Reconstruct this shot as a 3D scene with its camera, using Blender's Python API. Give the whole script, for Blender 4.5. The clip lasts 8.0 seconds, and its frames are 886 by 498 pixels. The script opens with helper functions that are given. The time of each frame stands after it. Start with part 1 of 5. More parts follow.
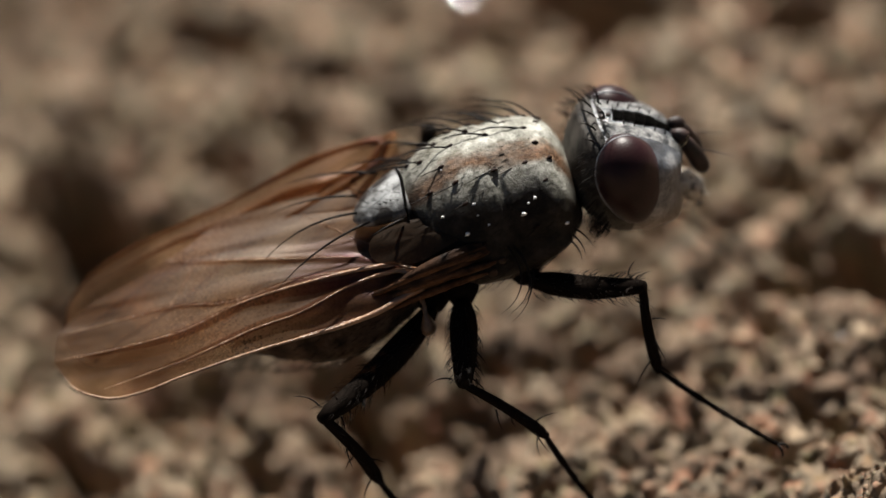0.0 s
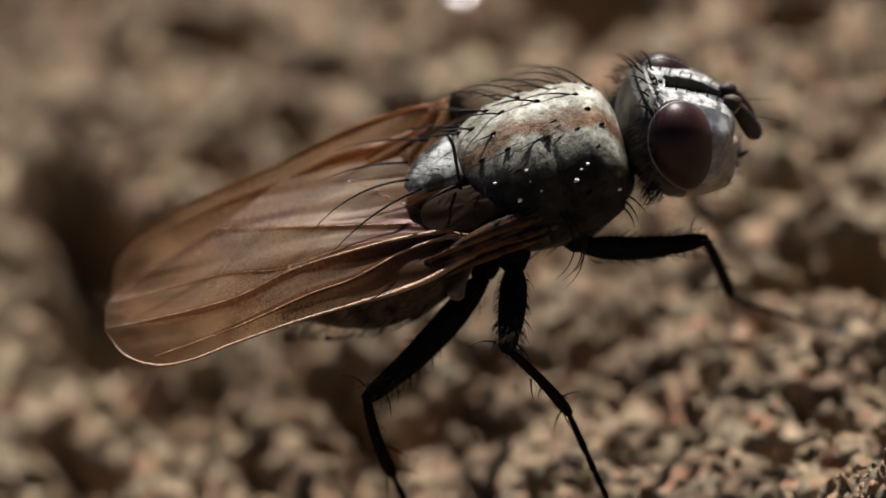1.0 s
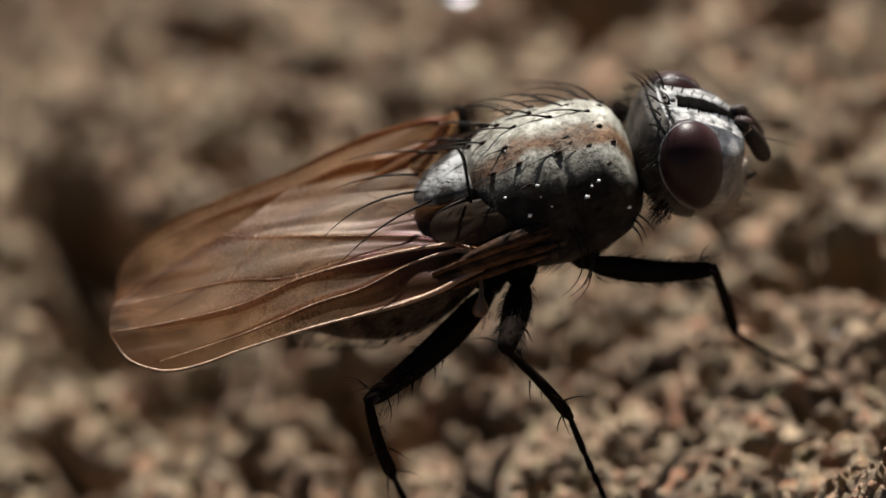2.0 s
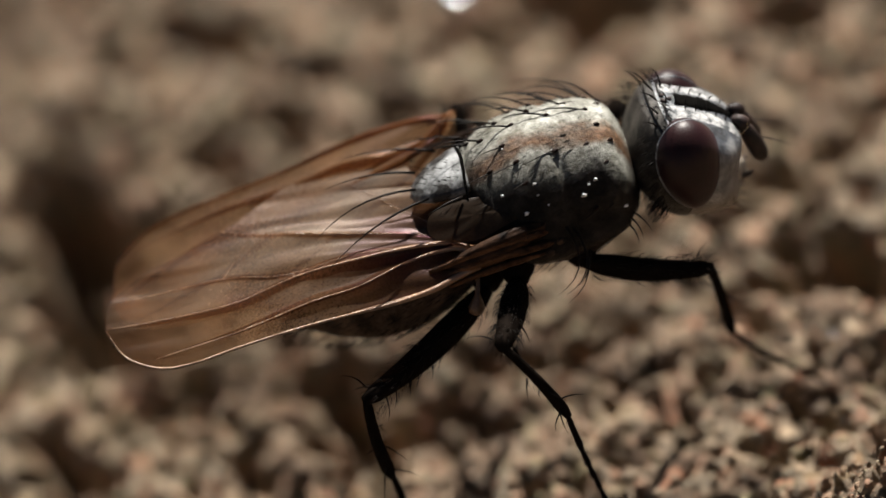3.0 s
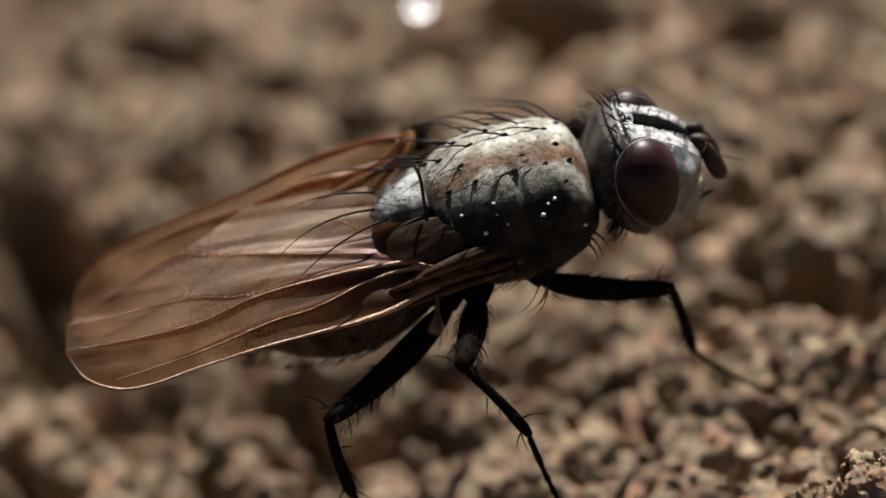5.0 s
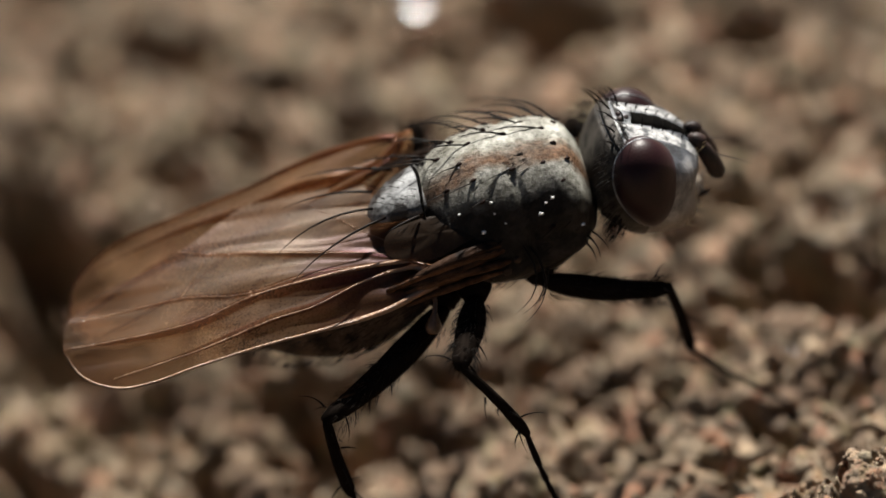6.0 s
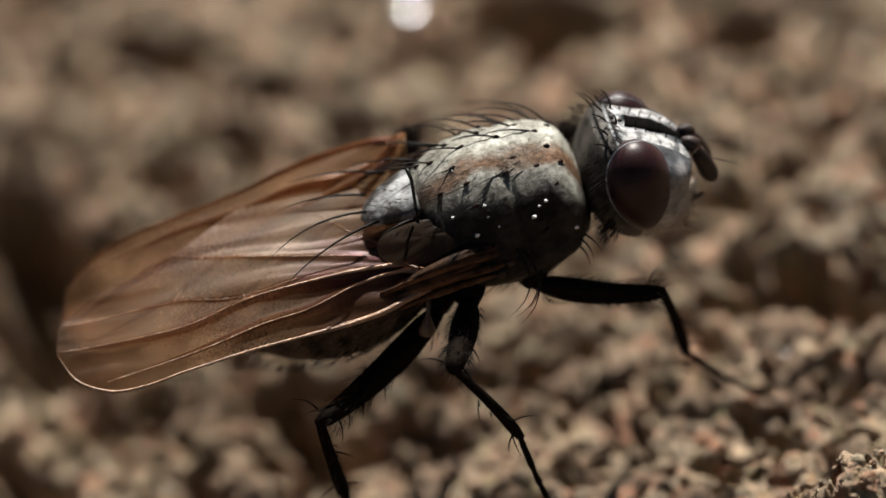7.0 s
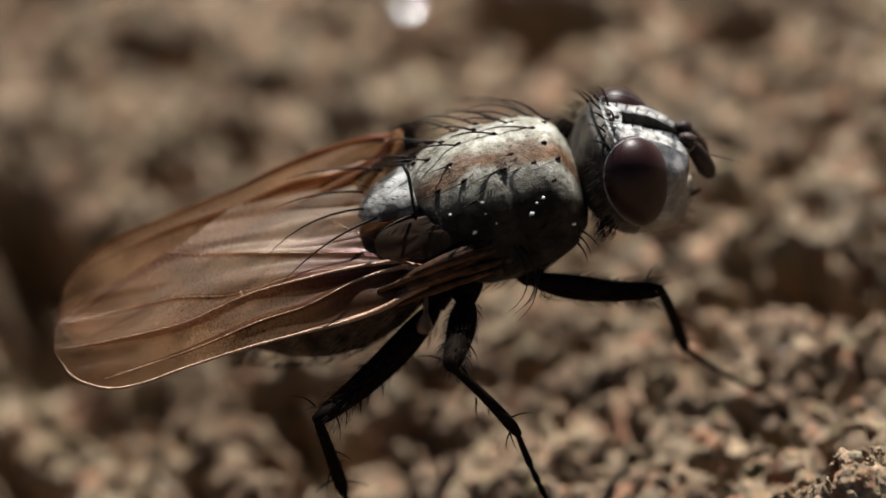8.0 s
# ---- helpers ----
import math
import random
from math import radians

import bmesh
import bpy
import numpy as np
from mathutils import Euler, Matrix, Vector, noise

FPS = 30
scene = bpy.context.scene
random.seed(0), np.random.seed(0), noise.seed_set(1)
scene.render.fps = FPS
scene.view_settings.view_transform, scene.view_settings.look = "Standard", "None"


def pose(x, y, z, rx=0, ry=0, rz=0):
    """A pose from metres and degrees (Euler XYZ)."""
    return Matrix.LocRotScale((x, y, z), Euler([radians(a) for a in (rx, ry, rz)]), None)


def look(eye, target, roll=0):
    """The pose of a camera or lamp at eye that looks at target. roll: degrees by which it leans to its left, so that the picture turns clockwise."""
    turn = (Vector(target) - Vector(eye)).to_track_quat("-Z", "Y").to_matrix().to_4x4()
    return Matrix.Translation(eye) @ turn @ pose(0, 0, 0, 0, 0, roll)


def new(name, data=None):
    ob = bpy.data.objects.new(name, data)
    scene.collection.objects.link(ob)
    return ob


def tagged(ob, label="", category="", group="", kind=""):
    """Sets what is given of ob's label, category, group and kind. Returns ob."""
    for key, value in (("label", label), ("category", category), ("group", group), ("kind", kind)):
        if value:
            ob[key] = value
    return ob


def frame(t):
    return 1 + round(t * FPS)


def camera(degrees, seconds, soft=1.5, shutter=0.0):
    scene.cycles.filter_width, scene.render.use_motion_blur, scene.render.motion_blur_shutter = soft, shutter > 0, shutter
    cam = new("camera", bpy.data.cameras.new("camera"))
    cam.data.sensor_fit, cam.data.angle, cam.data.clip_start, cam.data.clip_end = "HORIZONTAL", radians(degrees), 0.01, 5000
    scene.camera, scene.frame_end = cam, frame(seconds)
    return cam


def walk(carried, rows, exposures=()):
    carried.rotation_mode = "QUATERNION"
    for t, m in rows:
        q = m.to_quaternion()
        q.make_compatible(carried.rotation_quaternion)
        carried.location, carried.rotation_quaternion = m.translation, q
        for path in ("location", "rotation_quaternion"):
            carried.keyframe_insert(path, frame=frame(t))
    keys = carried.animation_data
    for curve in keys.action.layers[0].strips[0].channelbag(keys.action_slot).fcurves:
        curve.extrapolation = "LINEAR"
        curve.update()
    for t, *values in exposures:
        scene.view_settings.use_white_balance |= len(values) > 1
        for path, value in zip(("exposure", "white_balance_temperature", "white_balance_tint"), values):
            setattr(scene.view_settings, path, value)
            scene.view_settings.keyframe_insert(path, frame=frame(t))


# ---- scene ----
MM = 0.001      # the fly and the soil are drawn in millimetres
LIFT = 3.0      # height of the fly's thorax centre over the mean ground, mm

# ---- camera: a macro lens about five centimetres from the fly, panning slightly ----
LENS = 12.0
cam = camera(LENS, 8.0, soft=1.6, shutter=0.4)
EYE = Vector((-0.7504, -39.350, 30.4066 + LIFT)) * MM
AIM = Vector((-0.7504, -0.1635, -0.2092 + LIFT)) * MM
BASE = look(EYE, AIM, -17.0)
PAN = math.degrees(math.tan(radians(LENS / 2)) / 784)
# seconds, pan and tilt of the view against its last pose
TURNS = [(0.0, 103, -25.5), (0.5, 98.5, -29.5), (1.0, 96.5, -28), (1.5, 95, -26.5), (3.0, 88, -29.5), (3.5, 78, -21.5),
         (4.0, 57, -12.5), (4.5, 28, 1), (5.0, 20, 1.5), (6.0, 16, 0), (6.5, 5, 3), (7.0, 4.5, 5.5), (7.5, 4.5, 3), (8.0, 0, 0)]
walk(cam, [(t, BASE @ pose(0, 0, 0, PAN * v, PAN * h, 0)) for t, h, v in TURNS])
cam.data.dof.use_dof = True
cam.data.dof.focus_distance = 48.9 * MM
cam.data.dof.aperture_fstop = 66.0

# ---- light: clear sky and a high sun behind the fly ----
SUN_EL, SUN_AZ = 49.0, 22.0
world = bpy.data.worlds.new("sky")
scene.world = world
world.use_nodes = True
wn = world.node_tree.nodes
sky = wn.new("ShaderNodeTexSky")
sky.sky_type = "NISHITA"
sky.sun_disc = False
sky.sun_elevation, sky.sun_rotation = radians(SUN_EL), radians(SUN_AZ)
world.node_tree.links.new(sky.outputs[0], wn["Background"].inputs[0])
wn["Background"].inputs[1].default_value = 0.015
sun = new("sun", bpy.data.lights.new("sun", "SUN"))
sun.data.energy, sun.data.angle, sun.data.color = 5.0, radians(0.6), (1.0, 0.95, 0.88)
sd = Vector((math.sin(radians(SUN_AZ)) * math.cos(radians(SUN_EL)), math.cos(radians(SUN_AZ)) * math.cos(radians(SUN_EL)), math.sin(radians(SUN_EL))))
sun.matrix_world = look(sd, (0, 0, 0))
scene.view_settings.exposure = 1.40


# ---- materials ----
def nodes_of(name):
    m = bpy.data.materials.new(name)
    m.use_nodes = True
    t = m.node_tree
    return m, t, t.nodes, t.nodes["Principled BSDF"]


def coords(t, stretch=(1, 1, 1)):
    tc = t.nodes.new("ShaderNodeTexCoord")
    mp = t.nodes.new("ShaderNodeMapping")
    mp.inputs["Scale"].default_value = [1000 * v for v in stretch]
    t.links.new(tc.outputs["Object"], mp.inputs["Vector"])
    return mp.outputs[0]


def noise_tex(t, vec, scale, detail=4, rough=0.6):
    n = t.nodes.new("ShaderNodeTexNoise")
    n.inputs["Scale"].default_value, n.inputs["Detail"].default_value, n.inputs["Roughness"].default_value = scale, detail, rough
    t.links.new(vec, n.inputs["Vector"])
    return n.outputs["Fac"]


def ramp(t, fac, stops):
    r = t.nodes.new("ShaderNodeValToRGB")
    el = r.color_ramp.elements
    while len(el) < len(stops):
        el.new(0.5)
    for e, (p, c) in zip(el, stops):
        e.position, e.color = p, (*c, 1)
    t.links.new(fac, r.inputs[0])
    return r.outputs[0]


def mix(t, fac, a, b, mode="MIX"):
    m = t.nodes.new("ShaderNodeMix")
    m.data_type, m.blend_type = "RGBA", mode
    for sock, val in ((m.inputs[0], fac), (m.inputs[6], a), (m.inputs[7], b)):
        if isinstance(val, (int, float)):
            sock.default_value = val
        elif isinstance(val, tuple):
            sock.default_value = (*val, 1)
        else:
            t.links.new(val, sock)
    return m.outputs[2]


def bump(t, height, dist, b, strength=1.0):
    n = t.nodes.new("ShaderNodeBump")
    n.inputs["Strength"].default_value, n.inputs["Distance"].default_value = strength, dist * MM
    t.links.new(height, n.inputs["Height"])
    t.links.new(n.outputs[0], b.inputs["Normal"])


def surface(name, dark, light, coarse, fine, rough, relief, lo=0.35, hi=0.65, stretch=(1, 1, 1), coat=0.0, sheen=0.0, gloss=0.5):
    m, t, n, b = nodes_of(name)
    v = coords(t, stretch)
    big = ramp(t, noise_tex(t, v, coarse, 3), [(lo, dark), (hi, light)])
    small = ramp(t, noise_tex(t, v, fine, 5, 0.7), [(0.3, (0.55, 0.55, 0.55)), (0.7, (1.25, 1.25, 1.25))])
    t.links.new(mix(t, 1.0, big, small, "MULTIPLY"), b.inputs["Base Color"])
    b.inputs["Roughness"].default_value = rough
    b.inputs["Coat Weight"].default_value = coat
    b.inputs["Sheen Weight"].default_value = sheen
    b.inputs["Specular IOR Level"].default_value = gloss
    if relief:
        bump(t, noise_tex(t, v, fine, 6, 0.7), relief, b)
    return m


def soil_material():
    m, t, n, b = nodes_of("dry_brown_soil")
    v = coords(t)
    base = ramp(t, noise_tex(t, v, 0.9, 4), [(0.3, (0.161, 0.119, 0.0785)), (0.5, (0.230, 0.172, 0.115)), (0.72, (0.298, 0.228, 0.157))])
    vor = n.new("ShaderNodeTexVoronoi")
    vor.inputs["Scale"].default_value = 5.0
    t.links.new(v, vor.inputs["Vector"])
    sep = n.new("ShaderNodeSeparateColor")
    t.links.new(vor.outputs["Color"], sep.inputs[0])
    tint = ramp(t, sep.outputs[0], [(0.0, (0.42, 0.44, 0.40)), (0.2, (0.80, 0.78, 0.72)), (0.45, (1.0, 0.98, 0.93)), (0.62, (1.3, 0.74, 0.56)), (0.78, (0.86, 0.98, 0.74)), (0.9, (1.25, 1.15, 1.05)), (1.0, (1.8, 1.75, 1.65))])
    col = mix(t, 0.9, base, tint, "MULTIPLY")
    grit = ramp(t, noise_tex(t, v, 16, 6, 0.75), [(0.28, (0.45, 0.42, 0.40)), (0.5, (1.0, 1.0, 1.0)), (0.75, (1.35, 1.3, 1.25))])
    t.links.new(mix(t, 0.8, col, grit, "MULTIPLY"), b.inputs["Base Color"])
    b.inputs["Roughness"].default_value = 0.6
    b.inputs["Specular IOR Level"].default_value = 0.4
    bump(t, noise_tex(t, v, 18, 8, 0.75), 0.06, b)
    return m


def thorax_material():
    """Grey dusting with two brown bands along the back and darker flecks; the flanks' shade is painted in."""
    m, t, n, b = nodes_of("grey_pollinose_cuticle_shaded_flanks")
    v = coords(t)
    base = ramp(t, noise_tex(t, v, 2.2, 4), [(0.32, (0.16, 0.157, 0.130)), (0.68, (0.41, 0.406, 0.365))])
    sep = n.new("ShaderNodeSeparateXYZ")
    t.links.new(v, sep.inputs[0])
    wob = n.new("ShaderNodeMath")
    wob.operation = "MULTIPLY_ADD"
    wob.inputs[1].default_value = 0.34
    t.links.new(noise_tex(t, v, 3.0, 3), wob.inputs[0])
    t.links.new(sep.outputs[1], wob.inputs[2])
    shifted = n.new("ShaderNodeMath")
    shifted.operation = "ADD"
    shifted.inputs[1].default_value = 0.34
    t.links.new(wob.outputs[0], shifted.inputs[0])
    near = ramp(t, shifted.outputs[0], [(0.0, (0, 0, 0)), (0.13, (1, 1, 1)), (0.26, (0.9, 0.9, 0.9)), (0.44, (0, 0, 0))])
    patch = ramp(t, noise_tex(t, v, 1.6, 3), [(0.36, (0.45, 0.45, 0.45)), (0.55, (1, 1, 1))])
    mottle = ramp(t, noise_tex(t, v, 5.5, 5, 0.7), [(0.36, (0.48, 0.47, 0.42)), (0.52, (1, 1, 1)), (0.68, (1.45, 1.45, 1.45))])
    base = mix(t, 0.8, base, mottle, "MULTIPLY")
    col = mix(t, mix(t, 1.0, near, patch, "MULTIPLY"), base, ramp(t, noise_tex(t, coords(t, (0.25, 1, 1)), 14, 4, 0.7), [(0.35, (0.055, 0.027, 0.012)), (0.65, (0.17, 0.095, 0.055))]))
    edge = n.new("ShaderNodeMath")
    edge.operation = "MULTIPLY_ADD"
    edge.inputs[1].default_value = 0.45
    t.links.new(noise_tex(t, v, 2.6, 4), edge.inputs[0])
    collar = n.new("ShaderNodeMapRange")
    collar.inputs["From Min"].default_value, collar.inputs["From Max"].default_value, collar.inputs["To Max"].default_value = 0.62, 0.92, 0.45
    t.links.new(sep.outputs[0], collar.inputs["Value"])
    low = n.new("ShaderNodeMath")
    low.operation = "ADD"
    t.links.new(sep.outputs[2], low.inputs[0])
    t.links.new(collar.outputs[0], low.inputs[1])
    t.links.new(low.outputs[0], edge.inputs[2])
    # near-black flank colour that paints in the shade on the thorax's sides
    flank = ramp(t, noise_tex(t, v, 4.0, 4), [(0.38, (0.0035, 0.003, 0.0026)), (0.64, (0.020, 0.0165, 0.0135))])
    # dusted colour above this height, painted shade below it
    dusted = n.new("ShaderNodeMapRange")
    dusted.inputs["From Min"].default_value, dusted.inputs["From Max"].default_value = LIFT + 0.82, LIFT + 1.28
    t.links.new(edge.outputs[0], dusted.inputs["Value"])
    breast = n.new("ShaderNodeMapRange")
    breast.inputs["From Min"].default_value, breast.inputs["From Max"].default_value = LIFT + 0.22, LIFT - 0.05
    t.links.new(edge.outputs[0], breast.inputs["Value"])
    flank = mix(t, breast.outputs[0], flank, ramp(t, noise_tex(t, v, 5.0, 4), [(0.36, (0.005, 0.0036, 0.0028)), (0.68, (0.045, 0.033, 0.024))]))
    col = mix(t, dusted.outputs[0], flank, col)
    fleck = ramp(t, noise_tex(t, v, 13, 6, 0.75), [(0.36, (0.30, 0.29, 0.26)), (0.5, (1, 1, 1)), (0.66, (1.6, 1.6, 1.58))])
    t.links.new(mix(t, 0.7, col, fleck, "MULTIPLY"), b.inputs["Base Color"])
    b.inputs["Roughness"].default_value = 0.38
    b.inputs["Specular IOR Level"].default_value = 0.10
    bump(t, noise_tex(t, v, 12, 8, 0.75), 0.030, b)
    return m


def eye_material():
    m, t, n, b = nodes_of("maroon_faceted_eye")
    v = coords(t)
    vor = n.new("ShaderNodeTexVoronoi")
    vor.inputs["Scale"].default_value = 34
    t.links.new(v, vor.inputs["Vector"])
    col = ramp(t, noise_tex(t, v, 3.0, 3), [(0.3, (0.0075, 0.0012, 0.0013)), (0.7, (0.017, 0.0030, 0.0032))])
    t.links.new(col, b.inputs["Base Color"])
    b.inputs["Roughness"].default_value = 0.42
    b.inputs["Specular IOR Level"].default_value = 0.2
    b.inputs["Sheen Weight"].default_value = 0.03
    b.inputs["Sheen Tint"].default_value = (0.75, 0.6, 0.8, 1)
    bump(t, vor.outputs["Distance"], 0.003, b, 0.4)
    return m


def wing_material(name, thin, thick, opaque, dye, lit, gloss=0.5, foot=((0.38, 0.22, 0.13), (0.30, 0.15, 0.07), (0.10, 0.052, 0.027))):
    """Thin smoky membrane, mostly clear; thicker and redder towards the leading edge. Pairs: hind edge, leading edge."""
    m, t, n, b = nodes_of(name)
    v = coords(t)
    sep = n.new("ShaderNodeSeparateXYZ")
    t.links.new(v, sep.inputs[0])
    out = n.new("ShaderNodeMath")
    out.operation = "ABSOLUTE"
    t.links.new(sep.outputs[1], out.inputs[0])
    wave = n.new("ShaderNodeMath")
    wave.operation = "MULTIPLY_ADD"
    wave.inputs[1].default_value = 0.9
    t.links.new(noise_tex(t, coords(t, (0.45, 1, 1)), 1.5, 4), wave.inputs[0])
    slant = n.new("ShaderNodeMath")
    slant.operation = "MULTIPLY_ADD"
    slant.inputs[1].default_value = -0.16
    t.links.new(sep.outputs[0], slant.inputs[0])
    t.links.new(out.outputs[0], slant.inputs[2])
    t.links.new(slant.outputs[0], wave.inputs[2])
    lead = n.new("ShaderNodeMapRange")
    lead.inputs["From Min"].default_value, lead.inputs["From Max"].default_value = 0.90, 1.66
    t.links.new(wave.outputs[0], lead.inputs["Value"])
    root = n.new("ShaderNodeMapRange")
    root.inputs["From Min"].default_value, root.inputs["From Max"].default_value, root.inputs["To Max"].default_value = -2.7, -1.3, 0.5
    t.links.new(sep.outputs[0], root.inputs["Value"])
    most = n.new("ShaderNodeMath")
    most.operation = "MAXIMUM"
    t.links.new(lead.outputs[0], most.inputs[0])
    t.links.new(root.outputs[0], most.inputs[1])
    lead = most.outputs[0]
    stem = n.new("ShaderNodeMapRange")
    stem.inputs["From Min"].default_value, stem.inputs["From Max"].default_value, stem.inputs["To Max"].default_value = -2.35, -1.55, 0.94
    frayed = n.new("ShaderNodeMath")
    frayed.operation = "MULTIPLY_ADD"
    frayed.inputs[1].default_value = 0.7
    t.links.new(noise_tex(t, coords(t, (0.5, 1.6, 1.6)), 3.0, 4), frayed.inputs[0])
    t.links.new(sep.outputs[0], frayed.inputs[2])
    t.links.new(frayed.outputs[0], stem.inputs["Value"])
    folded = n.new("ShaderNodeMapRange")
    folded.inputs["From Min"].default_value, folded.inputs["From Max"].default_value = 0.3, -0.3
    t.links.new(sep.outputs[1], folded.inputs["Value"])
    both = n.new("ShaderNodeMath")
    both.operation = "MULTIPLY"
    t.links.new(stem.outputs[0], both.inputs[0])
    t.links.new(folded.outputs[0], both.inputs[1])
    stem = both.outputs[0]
    clear = n.new("ShaderNodeBsdfTransparent")
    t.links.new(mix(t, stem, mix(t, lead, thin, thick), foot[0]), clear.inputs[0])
    lucent = n.new("ShaderNodeBsdfTranslucent")
    speck = ramp(t, noise_tex(t, v, 38, 4, 0.8), [(0.32, (0.62, 0.60, 0.58)), (0.5, (1, 1, 1)), (0.68, (1.3, 1.3, 1.3))])
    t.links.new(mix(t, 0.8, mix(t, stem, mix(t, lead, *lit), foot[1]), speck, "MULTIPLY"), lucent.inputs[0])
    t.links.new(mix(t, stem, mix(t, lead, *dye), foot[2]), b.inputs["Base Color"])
    b.inputs["Roughness"].default_value = 0.30
    b.inputs["Specular IOR Level"].default_value = gloss
    film = n.new("ShaderNodeMapRange")
    film.inputs["To Min"].default_value, film.inputs["To Max"].default_value = 300, 430
    t.links.new(noise_tex(t, v, 0.9, 3), film.inputs["Value"])
    if gloss > 0.2:
        t.links.new(film.outputs[0], b.inputs["Thin Film Thickness"])
    b.inputs["Thin Film IOR"].default_value = 1.5
    bump(t, noise_tex(t, v, 55, 4, 0.7), 0.0022, b)
    one = n.new("ShaderNodeMixShader")
    one.inputs[0].default_value = 0.43
    t.links.new(lucent.outputs[0], one.inputs[1])
    t.links.new(b.outputs[0], one.inputs[2])
    two = n.new("ShaderNodeMixShader")
    grain = n.new("ShaderNodeMapRange")
    grain.inputs["To Min"].default_value, grain.inputs["To Max"].default_value = opaque - 0.20, opaque + 0.20
    t.links.new(noise_tex(t, v, 22, 5, 0.75), grain.inputs["Value"])
    dense = n.new("ShaderNodeMapRange")
    dense.inputs["From Min"].default_value, dense.inputs["From Max"].default_value, dense.inputs["To Max"].default_value = -5.0, -2.2, 0.22
    t.links.new(sep.outputs[0], dense.inputs["Value"])
    total = n.new("ShaderNodeMath")
    t.links.new(grain.outputs[0], total.inputs[0])
    t.links.new(dense.outputs[0], total.inputs[1])
    t.links.new(total.outputs[0], two.inputs[0])
    t.links.new(clear.outputs[0], two.inputs[1])
    t.links.new(one.outputs[0], two.inputs[2])
    t.links.new(two.outputs[0], n["Material Output"].inputs[0])
    return m


def vein_material():
    """Tawny wing veins, nearly black where they leave the body."""
    m, t, n, b = nodes_of("brown_wing_vein")
    v = coords(t)
    sep = n.new("ShaderNodeSeparateXYZ")
    t.links.new(v, sep.inputs[0])
    tan = ramp(t, noise_tex(t, v, 4, 3), [(0.35, (0.12, 0.056, 0.026)), (0.65, (0.38, 0.23, 0.13))])
    beads = ramp(t, noise_tex(t, v, 24, 5, 0.7), [(0.34, (0.45, 0.42, 0.40)), (0.66, (1.4, 1.4, 1.4))])
    dark = n.new("ShaderNodeMapRange")
    dark.inputs["From Min"].default_value, dark.inputs["From Max"].default_value = -2.3, -1.35
    t.links.new(sep.outputs[0], dark.inputs["Value"])
    t.links.new(mix(t, dark.outputs[0], mix(t, 1.0, tan, beads, "MULTIPLY"), (0.17, 0.082, 0.038)), b.inputs["Base Color"])
    b.inputs["Roughness"].default_value = 0.34
    b.inputs["Specular IOR Level"].default_value = 0.7
    bump(t, noise_tex(t, v, 24, 6, 0.7), 0.012, b)
    return m


def occiput_material():
    """Dark grey back of the head that turns silvery towards the crown."""
    m, t, n, b = nodes_of("dark_grey_cuticle")
    v = coords(t)
    sep = n.new("ShaderNodeSeparateXYZ")
    t.links.new(v, sep.inputs[0])
    wavy = n.new("ShaderNodeMath")
    wavy.operation = "MULTIPLY_ADD"
    wavy.inputs[1].default_value = 0.9
    t.links.new(noise_tex(t, v, 4.5, 4, 0.7), wavy.inputs[0])
    t.links.new(sep.outputs[2], wavy.inputs[2])
    crown = n.new("ShaderNodeMapRange")
    crown.inputs["From Min"].default_value, crown.inputs["From Max"].default_value = LIFT + 1.32, LIFT + 1.65
    t.links.new(wavy.outputs[0], crown.inputs["Value"])
    dark = ramp(t, noise_tex(t, v, 5.0, 4), [(0.36, (0.007, 0.006, 0.005)), (0.66, (0.062, 0.054, 0.045))])
    pale = ramp(t, noise_tex(t, v, 6.0, 4), [(0.38, (0.016, 0.015, 0.014)), (0.66, (0.16, 0.155, 0.145))])
    fine = ramp(t, noise_tex(t, v, 26, 5, 0.7), [(0.3, (0.55, 0.55, 0.55)), (0.7, (1.3, 1.3, 1.3))])
    t.links.new(mix(t, 1.0, mix(t, crown.outputs[0], dark, pale), fine, "MULTIPLY"), b.inputs["Base Color"])
    b.inputs["Roughness"].default_value = 0.5
    b.inputs["Specular IOR Level"].default_value = 0.2
    bump(t, noise_tex(t, v, 24, 6, 0.7), 0.014, b)
    return m


